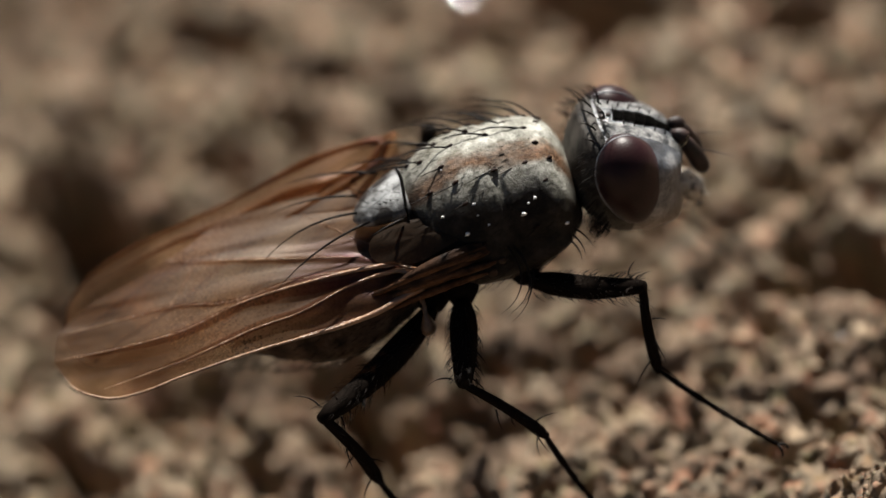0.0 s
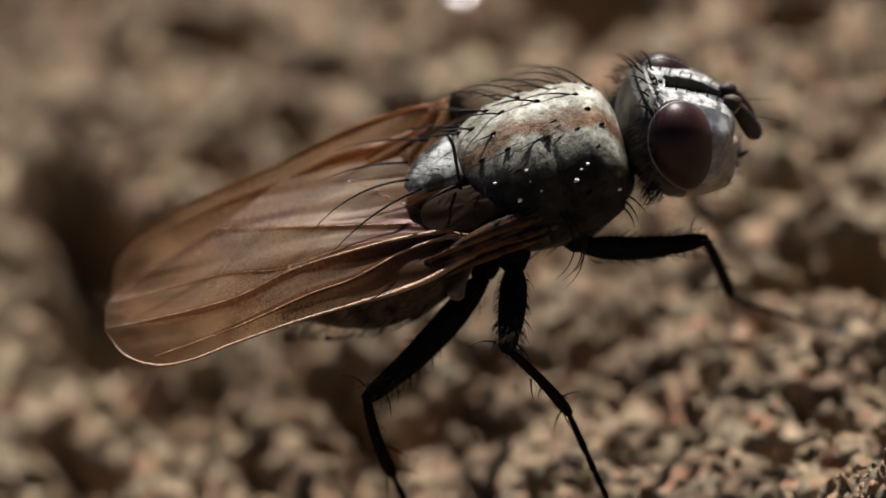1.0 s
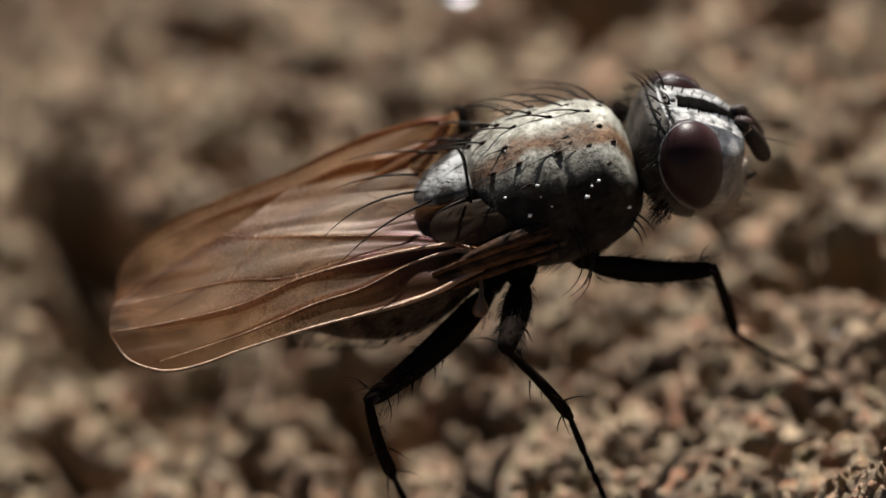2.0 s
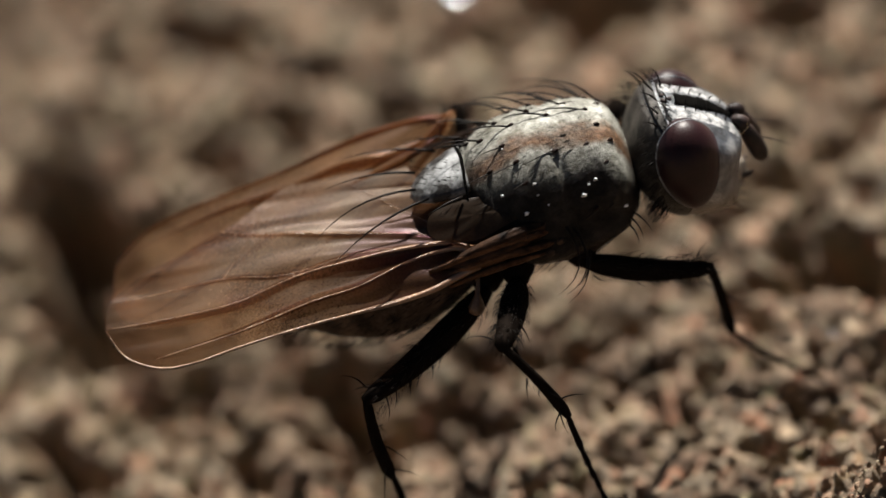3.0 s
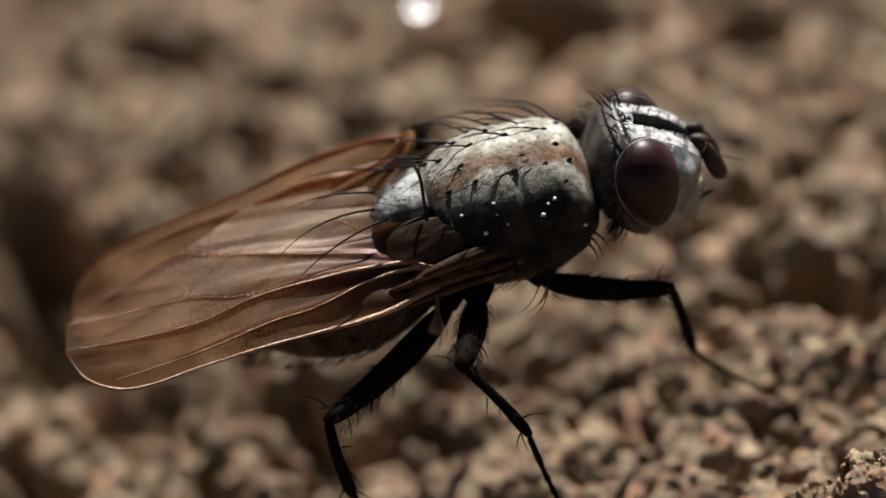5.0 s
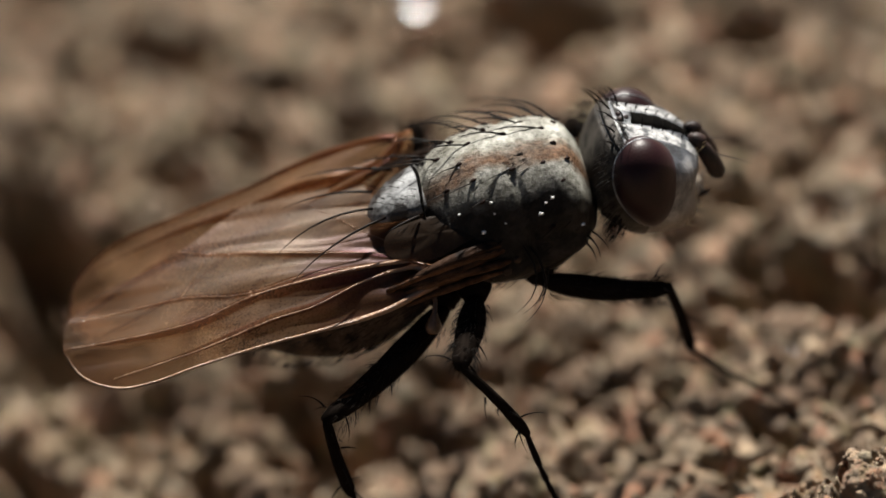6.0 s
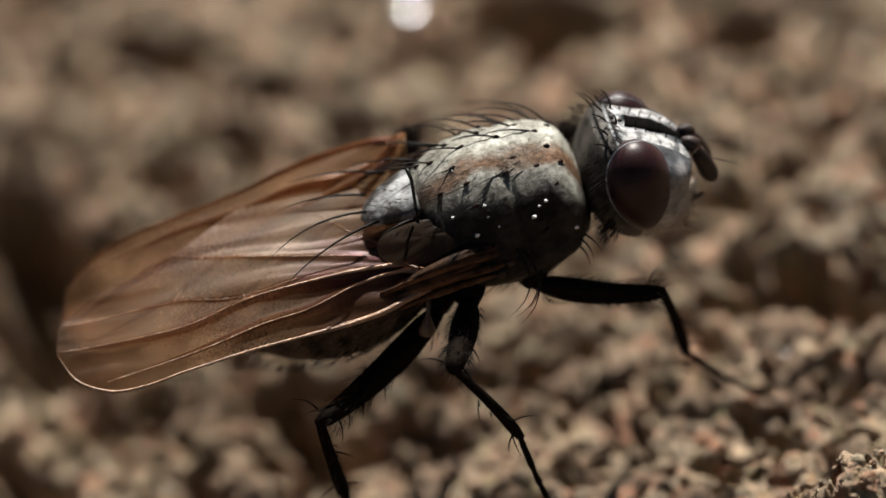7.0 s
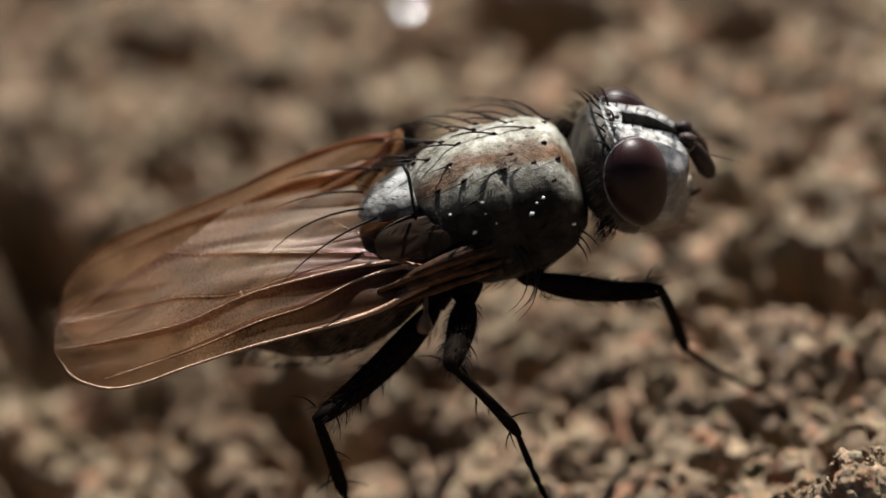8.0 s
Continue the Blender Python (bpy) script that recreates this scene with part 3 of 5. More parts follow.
def ground():
    nx, ny = XX.shape
    co = np.stack([XX, YY, HEIGHT], axis=-1).reshape(-1, 3) * MM
    idx = np.arange(nx * ny).reshape(nx, ny)
    quads = np.stack([idx[:-1, :-1], idx[1:, :-1], idx[1:, 1:], idx[:-1, 1:]], axis=-1).reshape(-1, 4)
    me = bpy.data.meshes.new("ground")
    me.vertices.add(len(co))
    me.vertices.foreach_set("co", co.ravel())
    me.loops.add(quads.size)
    me.loops.foreach_set("vertex_index", quads.ravel())
    me.polygons.add(len(quads))
    me.polygons.foreach_set("loop_start", np.arange(len(quads)) * 4)
    me.update(calc_edges=True)
    me.shade_smooth()
    me.materials.append(SOIL)
    ob = new("ground", me)
    ob.location = SOIL_AT * MM
    return tagged(ob, "dry crumbly brown soil with dark crevices", "soil", kind="structure")


soil = ground()


def lump_shapes(r, count, fine):
    """Angular lumps of unit size: their points, and the triangles that they share."""
    gold = bmesh.new()
    bmesh.ops.create_icosphere(gold, subdivisions=fine, radius=1.0)
    unit = np.array([v.co[:] for v in gold.verts])
    faces = np.array([[v.index for v in f.verts] for f in gold.faces])
    gold.free()
    shapes = []
    for k in range(count):
        d = np.array([1 + 0.55 * noise.noise(Vector(p) * 1.3 + Vector((k * 7.1, 0, 0))) + 0.38 * noise.noise(Vector(p) * 3.0 + Vector((0, k * 5.3, 0)))
                      + (0.20 * noise.noise(Vector(p) * 6.5 + Vector((0, 0, k * 3.7))) if fine > 2 else 0) for p in unit])
        shapes.append(unit * d[:, None] * r.uniform(0.6, 1.2, 3))
    return shapes, faces


def soil_clods():
    """The clods that stand out singly, half sunk in the ground."""
    r = np.random.default_rng(57)
    shapes, faces = lump_shapes(r, 24, 3)
    meshes = []
    for co in shapes:
        me = bpy.data.meshes.new("clod")
        me.from_pydata((co * MM).tolist(), [], faces.tolist())
        me.shade_smooth()
        me.materials.append(CLOD)
        meshes.append(me)
    for k in range(290):
        if k < 190:
            x, y, size = r.uniform(-5.0, 4.6), r.uniform(-4.2, 2.2), 0.12 * (0.30 / 0.12) ** (r.random() ** 1.4)
        else:
            x, y, size = r.uniform(-7.0, 6.5), r.uniform(2.2, 12.0), r.uniform(0.12, 0.28)
        ob = new("clod", meshes[r.integers(24)])
        ob.parent = soil
        ob.matrix_basis = pose(x * MM, y * MM, (ground_at(x, y) - size * 0.32) * MM, *r.uniform(0, 360, 3)) @ Matrix.Scale(size, 4)


def loose_crumbs():
    """Loose angular soil grains lying on the surface."""
    r = np.random.default_rng(31)
    shapes, faces = lump_shapes(r, 24, 2)
    unit = shapes[0]
    co, fs = [], []
    n = 0
    for k in range(6000):
        x, y = (r.uniform(-5.5, 5.5), r.uniform(-4.6, 3.5)) if k < 2200 else (r.uniform(-8, 8), r.uniform(-4, 13.5))
        size = 0.026 * (0.10 / 0.026) ** (r.random() ** 2.0)
        if k >= 3000:
            # the fine crumbly clod close to the lens
            x, y, size = r.uniform(1.4, 4.6), r.uniform(-5.3, -2.9), 0.010 + 0.020 * r.random() ** 2
        a = r.uniform(0, 6.28)
        turn = np.array([[math.cos(a), -math.sin(a), 0], [math.sin(a), math.cos(a), 0], [0, 0, 1]])
        co.append(shapes[r.integers(24)] @ turn * size + np.array([x, y, ground_at(x, y) + size * (-0.1 if k < 3000 else -0.5)]))
        fs.append(faces + n)
        n += len(unit)
    co, fs = np.concatenate(co) * MM, np.concatenate(fs)
    me = bpy.data.meshes.new("soil_crumbs")
    me.vertices.add(len(co))
    me.vertices.foreach_set("co", co.ravel())
    me.loops.add(fs.size)
    me.loops.foreach_set("vertex_index", fs.ravel())
    me.polygons.add(len(fs))
    me.polygons.foreach_set("loop_start", np.arange(len(fs)) * 3)
    me.update(calc_edges=True)
    me.shade_smooth()
    me.materials.append(GRAIN)
    ob = new("soil_crumbs", me)
    ob.location = SOIL_AT * MM
    tagged(ob, "loose brown, pinkish and pale soil grains", "soil grains", kind="stuff")


loose_crumbs()
soil_clods()


# ---- the fly ----
fly = tagged(new("fly"), "grey bristly fly with smoky brown wings standing on soil", "fly")

# thorax: x, half width, rise of the back, depth of the breast
TH = np.array([(-1.08, .30, .45, .20), (-1.02, .46, .62, .34), (-.92, .62, .80, .48), (-.75, .78, .96, .62), (-.4, .93, 1.09, .72), (0, .98, 1.12, .72),
               (.4, .96, 1.07, .68), (.68, .89, 1.0, .52), (.86, .78, .91, .42), (.95, .66, .79, .32), (1.02, .40, .48, .20)])


def thorax_point(x, phi):
    """On the thorax: phi 0 is the ridge of the back, plus to the fly's left."""
    w, top, low = (float(np.interp(x, TH[:, 0], TH[:, k])) for k in (1, 2, 3))
    s, c = math.sin(phi), math.cos(phi)
    y = w * math.copysign(abs(s) ** 0.95, s)
    return Vector((x, y, 0.94 * top * c ** 0.95 if c > 0 else -low * (-c) ** 0.9))


def thorax_normal(x, phi):
    a = thorax_point(x + 0.02, phi) - thorax_point(x - 0.02, phi)
    b = thorax_point(x, phi + 0.02) - thorax_point(x, phi - 0.02)
    n = b.cross(a).normalized()
    p = thorax_point(x, phi)
    return n if n.dot(Vector((0, p.y, p.z))) > 0 else -n


def build_thorax():
    bm = bmesh.new()
    xs = np.concatenate([[-1.08, -1.05], np.linspace(-1.0, 0.94, 44), [0.985, 1.02]])
    rings = []
    for x in xs:
        ring = []
        for k in range(96):
            phi = 2 * math.pi * k / 96
            p, n = thorax_point(x, phi), thorax_normal(x, phi)
            side = max(0.0, -math.cos(phi) + 0.15)
            lump = 0.07 * noise.noise(p * 1.9) * (0.3 + 1.2 * side) + 0.012 * noise.noise(p * 7)
            groove = -0.055 * math.exp(-((x - 0.12 - 0.10 * abs(math.sin(phi))) / 0.05) ** 2) * min(1.0, max(0.0, (abs(math.sin(phi)) - 0.3) / 0.3)) * min(1.0, max(0.0, (math.cos(phi) + 0.3) / 0.3))
            deg = abs(math.degrees(math.atan2(math.sin(phi), math.cos(phi))))
            callus = 0.075 * math.exp(-((x - 0.78) / 0.12) ** 2 - ((deg - 66) / 15) ** 2) + 0.06 * math.exp(-((x + 0.80) / 0.15) ** 2 - ((deg - 66) / 12) ** 2)
            dip = -0.05 * math.exp(-((x - 0.45) / 0.22) ** 2 - ((deg - 84) / 10) ** 2) + 0.05 * math.exp(-((deg - 104) / 7) ** 2) * (abs(x) < 0.8)
            ring.append(bm.verts.new(V(*(p + n * (lump + groove + callus + dip)))))
        rings.append(ring)
    bridge(bm, rings)
    bm.faces.new(rings[0][::-1])
    bm.faces.new(rings[-1])
    bmesh.ops.recalc_face_normals(bm, faces=bm.faces)
    return part("thorax", bm, THORAX, fly, "silver-grey dusted thorax with brown bands and shade painted on its flanks")


thorax = build_thorax()


def on_thorax(x, deg, length, lift=0.45, thick=0.016, lean=0.0):
    phi = radians(deg)
    p, n = thorax_point(x, phi), thorax_normal(x, phi)
    back = Vector((-1, 0.5 * math.sin(phi) + lean, -0.1))
    way = n * lift + back * (1 - lift)
    bend = back + n * (-0.06 if deg < 20 else -0.25)
    bristle(thorax, Vector((p.x, p.y, p.z + LIFT)) - n * 0.02, way, bend, length, thick)


# rows of bristles along the back: degrees from the ridge, places along the body, length
ROWS_BACK = [(3, (-.61, -.21, .21, .66), .58), (-29, (-.61, -.28, .19, .56, .84), .40), (-13, (.74, -.38), .26), (-46, (.72, -.25), .22), (14, (-.78, -.40, 0, .45, .82), .60),
             (28, (-.75, -.5, -.2, .05, .30, .52, .70, .86), .80), (46, (.7, .35, -.1, -.5, -.75), .95), (66, (.5, -.3), .7), (-76, (.75, .45, -.2), .3)]
for deg, xs, length in ROWS_BACK:
    for x in xs:
        on_thorax(x, deg + random.uniform(-2, 2), length * random.uniform(0.85, 1.15), (0.40 if 0 < deg < 20 else 0.24 if deg < 0 else 0.44) + random.uniform(-.05, .05), 0.0095 if deg < 0 else 0.0135)


def thorax_spots():
    """Dark sockets from which the bristles rise."""
    for deg, xs, length in ROWS_BACK:
        for x in xs:
            if deg > 40:
                continue
            phi = radians(deg)
            p, n = thorax_point(x, phi), thorax_normal(x, phi)
            if deg < -80:
                continue
            bm = bmesh.new()
            back = (Vector((-1, 0.5 * math.sin(phi), -0.1)) - n * n.dot(Vector((-1, 0.5 * math.sin(phi), -0.1)))).normalized()
            tube(bm, [V(*(p - back * 0.03 - n * 0.012)), V(*(p + n * 0.004)), V(*(p + back * 0.05 + n * 0.012))], [0.014 * MM, 0.026 * MM, 0.006 * MM], 8)
            part("bristle_socket", bm, SOCKET, thorax)


thorax_spots()


def scatter_thorax(count, lo, hi, xr, length, thick, rise=0.22):
    seeds = []
    for _ in range(count):
        x, phi = random.uniform(*xr), radians(random.uniform(lo, hi))
        p, n = thorax_point(x, phi), thorax_normal(x, phi)
        seeds.append((Vector((p.x, p.y, p.z + LIFT)), n * rise + Vector((-1, 0.3 * p.y, -0.25)), Vector((-1, 0.3 * p.y, -0.25)) - n * 0.08))
    hairs(thorax, seeds, length, thick)


scatter_thorax(280, -75, 60, (-0.95, 0.92), 0.13, 0.004)
scatter_thorax(160, -160, -85, (-0.6, 0.9), 0.20, 0.0045)


def build_scutellum():
    bm = bmesh.new()
    rings = []
    for j in range(15):
        f = j / 14
        x = -0.88 - 0.71 * f
        half = 0.42 * (1 - f ** 2.0) ** 0.6 + 0.004
        crest = 0.80 - 0.10 * f - 0.06 * f * f
        high = 0.15 * (1 - f ** 2.5) ** 0.5 + 0.004
        ring = []
        for k in range(28):
            a = 2 * math.pi * k / 28
            z = crest - 0.14 + high * 1.15 * math.sin(a) if math.sin(a) > 0 else crest - 0.14 + high * 0.9 * math.sin(a)
            ring.append(bm.verts.new(V(x, half * math.cos(a), z + 0.008 * noise.noise(Vector((x * 6, a * 2, 1))))))
        rings.append(ring)
    bridge(bm, rings)
    bm.faces.new(rings[0][::-1])
    bm.faces.new(rings[-1])
    bmesh.ops.recalc_face_normals(bm, faces=bm.faces)
    return part("scutellum", bm, SCUT, fly, "pale grey shield behind the thorax")


scutellum = build_scutellum()
bm = bmesh.new()
seam = [(-.945, -.53, .61), (-.924, -.38, .742), (-.898, -.17, .828), (-.885, 0, .845), (-.898, .17, .828), (-.924, .38, .742), (-.945, .53, .61)]
tube(bm, [V(*p) for p in curve_points(seam, 36)], [(0.010 + 0.012 * math.sin(math.pi * k / 36)) * MM for k in range(37)], 8)
part("scutellar_seam", bm, STRIPE, thorax, "dark seam before the shield")
for bx, by, bz, way, bend, L in [(-1.50, -0.10, 0.66, (-1, -0.05, 0.25), (-1, -0.35, -0.65), 1.35), (-1.38, -0.34, 0.66, (-1, -0.3, 0.1), (-1, -0.5, -0.5), 1.45),
                                 (-1.45, 0.16, 0.70, (-1, 0.15, 0.3), (-1, 0.1, -0.3), 1.1), (-1.15, 0.45, 0.70, (-1, 0.3, 0.3), (-1, 0.2, -0.25), 1.2),
                                 (-1.0, -0.5, 0.66, (-1, -0.5, 0.3), (-1, -0.3, -0.2), 0.5)]:
    bristle(scutellum, (bx, by, bz + LIFT), way, bend, L, 0.017)
hairs(scutellum, [(Vector((-0.95 - 0.5 * random.random(), random.uniform(-0.4, 0.4), 0.83 + LIFT)), (-0.7, 0, 0.6), (-1, 0, 0)) for _ in range(30)], 0.12, 0.005)


def build_abdomen():
    bm = bmesh.new()
    rings = []
    for j in range(49):
        f = j / 48
        x = -0.75 - 2.75 * f
        zc = -0.15 - 0.62 * f ** 1.2
        yc = -0.30 * math.sin(math.pi * min(1.0, 0.1 + f))
        r = 0.66 * math.sin(math.pi * min(0.98, 0.14 + 0.80 * f)) ** 0.62 * (1 - 0.8 * f ** 5)
        seam = 1 - 0.05 * max(0.0, math.sin(2 * math.pi * (f * 4.6)) - 0.6)
        ring = []
        for k in range(40):
            a = 2 * math.pi * k / 40
            ring.append(bm.verts.new(V(x, yc + 0.98 * r * seam * math.cos(a), zc + 0.92 * r * seam * math.sin(a))))
        rings.append(ring)
    bridge(bm, rings)
    bm.faces.new(rings[0][::-1])
    bm.faces.new(rings[-1])
    bmesh.ops.recalc_face_normals(bm, faces=bm.faces)
    ob = part("abdomen", bm, BELLY, fly, "grey-brown hairy abdomen")
    seeds = []
    for _ in range(900):
        f, a = random.random(), random.uniform(math.pi * 0.8, math.pi * 2.2)
        r = 0.66 * math.sin(math.pi * min(0.98, 0.14 + 0.80 * f)) ** 0.62
        n = Vector((0, math.cos(a), math.sin(a)))
        p = Vector((-0.75 - 2.75 * f, 0.98 * r * n.y - 0.30 * math.sin(math.pi * min(1.0, 0.1 + f)), -0.15 - 0.62 * f ** 1.2 + 0.92 * r * n.z + LIFT))
        seeds.append((p, n * 0.5 + Vector((-0.8, 0, 0)), Vector((-1, 0, -0.1))))
    hairs(ob, seeds, 0.13, 0.0068)
    return ob


abdomen = build_abdomen()

# neck
bm = bmesh.new()
tube(bm, [V(0.82, 0, 0.10), V(1.05, 0, 0.16), V(1.30, 0, 0.18)], [0.38 * MM, 0.27 * MM, 0.30 * MM], 20)
part("neck", bm, SMOKE, fly)

# ---- head, drawn about its own centre and tipped forward ----
HEAD = Matrix.Translation((1.62, 0, 0.18 + LIFT)) @ Matrix.Rotation(radians(7), 4, "Y")
PROFILE = [(-.2, .635), (.12, .535), (.4, .39), (.61, .22), (.72, .04), (.705, -.15), (.65, -.4), (.65, -.70), (.53, -.88), (.28, -.92), (-.02, -.90), (-.36, -.72),
           (-.60, -.32), (-.62, .08), (-.50, .40), (-.36, .60)]


def hd(x, y, z):
    return HEAD @ Vector((x, y, z)) * MM


def build_head():
    ring2 = curve_points([Vector((x, 0, z)) for x, z in PROFILE + PROFILE[:1]], 64)[:-1]
    mid = Vector((0.10, 0, 0.0))
    bm = bmesh.new()
    rings = []
    for j in range(25):
        y = -0.80 + 1.60 * j / 24
        s = max(0.02, (1 - abs(y / 0.805) ** 2.5)) ** 0.43
        rings.append([bm.verts.new(hd(*(mid + (p - mid) * s + Vector((0, y, 0))))) for p in ring2])
    bridge(bm, rings)
    bm.faces.new(rings[0][::-1])
    bm.faces.new(rings[-1])
    bmesh.ops.recalc_face_normals(bm, faces=bm.faces)
    return part("head", bm, PALE, fly, "silvery white head")


head = build_head()


def build_occiput():
    """Dark dusted back of the head behind the eyes."""
    ring2 = curve_points([Vector((x, 0, z)) for x, z in PROFILE + PROFILE[:1]], 64)[:-1]
    rear = [p for p in ring2 if p.x < -0.08]
    rear.sort(key=lambda p: p.z)
    mid = Vector((0.10, 0, 0.0))
    bm = bmesh.new()
    rows = []
    for j in range(25):
        y = -0.79 + 1.58 * j / 24
        s = max(0.02, (1 - abs(y / 0.805) ** 2.5)) ** 0.43
        rows.append([bm.verts.new(hd(*(mid + (p - mid) * (s * 1.02) + Vector((0, y * 1.01, 0))))) for p in rear])
    bridge(bm, rows, False)
    bmesh.ops.recalc_face_normals(bm, faces=bm.faces)
    return part("occiput", bm, REAR, head, "dark grey back of the head")


build_occiput()
for side in (-1, 1):
    bm = bmesh.new()
    turn = HEAD.to_3x3() @ Euler((radians(14 * side), radians(-2), radians(-10 * side))).to_matrix()
    at = (0.006, -0.60, 0.065) if side < 0 else (0.03, 0.55, 0.055)
    ball(bm, (0, 0, 0), (0.368 * MM, 0.335 * MM, 0.565 * MM), None, 48, 32)
    for v in bm.verts:
        # an egg, narrower below
        f = 1.04 + 0.17 * (v.co.z / (0.565 * MM)) - 0.06 * (v.co.z / (0.565 * MM)) ** 2
        v.co = hd(*at) + turn @ Vector((v.co.x * f, v.co.y * f, v.co.z))
    part("eye", bm, EYE_RED, head, "glossy dark maroon compound eye")
    bm = bmesh.new()
    ring = []
    for k in range(49):
        a = 2 * math.pi * k / 48
        f = 1.04 + 0.17 * math.sin(a) - 0.06 * math.sin(a) ** 2
        ring.append(hd(*at) + turn @ Vector((0.365 * f * math.cos(a), 0.02 * side, 0.557 * math.sin(a))) * MM * 0.99)
    tube(bm, ring, [0.020 * MM] * 49, 8)
    part("eye_rim", bm, PALE, head, "pale rim round the eye")


def brow_plate(side):
    """White dusted plate between the stripe and the eye, running down the face before the eye."""
    line = curve_points([Vector((x, 0, z)) for x, z in [(-.14, .62)] + PROFILE[1:6]], 30)
    mid = Vector((0.10, 0, 0.0))
    bm = bmesh.new()
    rows = []
    for i, p in enumerate(line):
        f = i / 30
        inner, outer = 0.15 + 0.05 * f + 0.02 * noise.noise(Vector((f * 7, side, 2))), 0.36 - 0.10 * max(0.0, f - 0.55)
        row = []
        for k in range(7):
            y = inner + (outer - inner) * k / 6
            s = (1 - (y / 0.805) ** 2.5) ** 0.43
            proud = 1.004 + 0.016 * math.sin(math.pi * k / 6) * math.sin(math.pi * min(1.0, 0.1 + f)) ** 0.5 + 0.006 * noise.noise(Vector((f * 9, k * 0.8, side)))
            row.append(bm.verts.new(hd(*(mid + (p - mid) * (s * proud) + Vector((0, y * side, 0))))))
        rows.append(row)
    bridge(bm, rows, False)
    bmesh.ops.solidify(bm, geom=bm.faces[:], thickness=0.012 * MM)
    bmesh.ops.recalc_face_normals(bm, faces=bm.faces)
    part("brow_plate", bm, SILVER, head, "white dusted plate beside the eye")


brow_plate(-1)
brow_plate(1)
for p in ((-.13, -.055, .628), (-.13, .055, .628), (-.05, 0, .60)):
    bm = bmesh.new()
    ball(bm, hd(*p), (0.032 * MM, 0.032 * MM, 0.024 * MM), None, 12, 8)
    part("ocellus", bm, ANT, head, "tiny dark simple eye on the crown")


def frontal_stripe():
    """Black band down the middle of the brow."""
    line = curve_points([(.0, 0, .585), (.15, 0, .525), (.32, 0, .447), (.46, 0, .352), (.64, 0, .20)], 24)
    bm = bmesh.new()
    rows = []
    for i, p in enumerate(line):
        f = i / 24
        half = 0.125 - 0.03 * f + 0.04 * math.sin(3.0 * f)
        ragged = {-2: 0.05 * noise.noise(Vector((f * 6, 0, 1))), 2: 0.05 * noise.noise(Vector((f * 6, 0, 5)))}
        rows.append([bm.verts.new(hd(p.x + 0.012 - 0.02 * (k / 2) ** 2, half * k / 2 + ragged.get(k, 0), p.z + 0.020 - 0.03 * (k / 2) ** 2)) for k in (-2, -1, 0, 1, 2)])
    bridge(bm, rows, False)
    top = [f for f in bm.faces]
    bmesh.ops.solidify(bm, geom=top, thickness=0.02 * MM)
    bmesh.ops.recalc_face_normals(bm, faces=bm.faces)
    part("frontal_stripe", bm, STRIPE, head, "velvet black stripe between the eyes")


frontal_stripe()


def antenna(side):
    y = 0.10 * side
    bm = bmesh.new()
    tube(bm, curve_points([hd(.64, y, .20), hd(.72, y * 1.2, .18), hd(.80, y * 1.4, .10)], 8), [v * MM for v in (.04, .055, .065, .07, .08, .09, .095, .095, .07)], 14)
    stalk = part("antenna", bm, ANT, head, "short dark brown antenna")
    bm = bmesh.new()
    tube(bm, curve_points([hd(.77, y * 1.4, .12), hd(.84, y * 1.6, -.05), hd(.92, y * 1.8, -.26), hd(.97, y * 1.9, -.40)], 12),
         [v * MM for v in (.05, .072, .088, .096, .101, .105, .107, .108, .105, .099, .085, .062, .02)], 16)
    part("antenna_segment", bm, ANT, stalk)
    bm = bmesh.new()
    tube(bm, [q * MM for q in bristle_line(HEAD @ Vector((.90, y * 1.6, -.06)), (1, 0.2 * side, -0.45), (1, 0.25 * side, -0.8), 0.52, 8)], [(0.010 - 0.0011 * k) * MM for k in range(9)], 6)
    part("arista", bm, ANT, stalk, "fine feeler bristle")


antenna(-1)
antenna(1)

# mouthparts under the face: a fleshy cone with a wet pad, pushed out at first and then drawn in
bm = bmesh.new()
tube(bm, curve_points([hd(.50, 0, -.58), hd(.68, 0, -.66), hd(.82, 0, -.76), hd(.92, 0, -.82)], 12), [v * MM for v in (.22, .23, .23, .22, .21, .20, .19, .18, .17, .16, .14, .11, .05)], 20)
for v in bm.verts:
    v.co += Vector((1, 0.6, 0.8)) * (0.035 * MM * noise.noise(v.co * 6000))
mouth = part("mouth_cone", bm, FLESH, head, "pale glistening mouth cone")
for p, r in (((.80, -.17, -.62), .045), ((.92, -.08, -.74), .05), ((.97, -.05, -.84), .035), ((.84, -.14, -.88), .045), ((.72, -.18, -.80), .035), ((.90, .08, -.70), .04), ((.76, -.10, -.98), .03)):
    bm = bmesh.new()
    ball(bm, hd(*p), (r * MM, r * 0.7 * MM, r * 0.5 * MM), Euler((p[0] * 9, p[2] * 7, 0)).to_matrix(), 12, 8, 0.7)
    part("mouth_lobe", bm, FLESH, mouth)
for side in (-1, 1):
    bm = bmesh.new()
    tube(bm, curve_points([hd(.60, .12 * side, -.68), hd(.74, .15 * side, -.62), hd(.84, .16 * side, -.56)], 6), [v * MM for v in (.016, .02, .023, .025, .025, .02, .008)], 8)
    part("palp", bm, ANT, head)


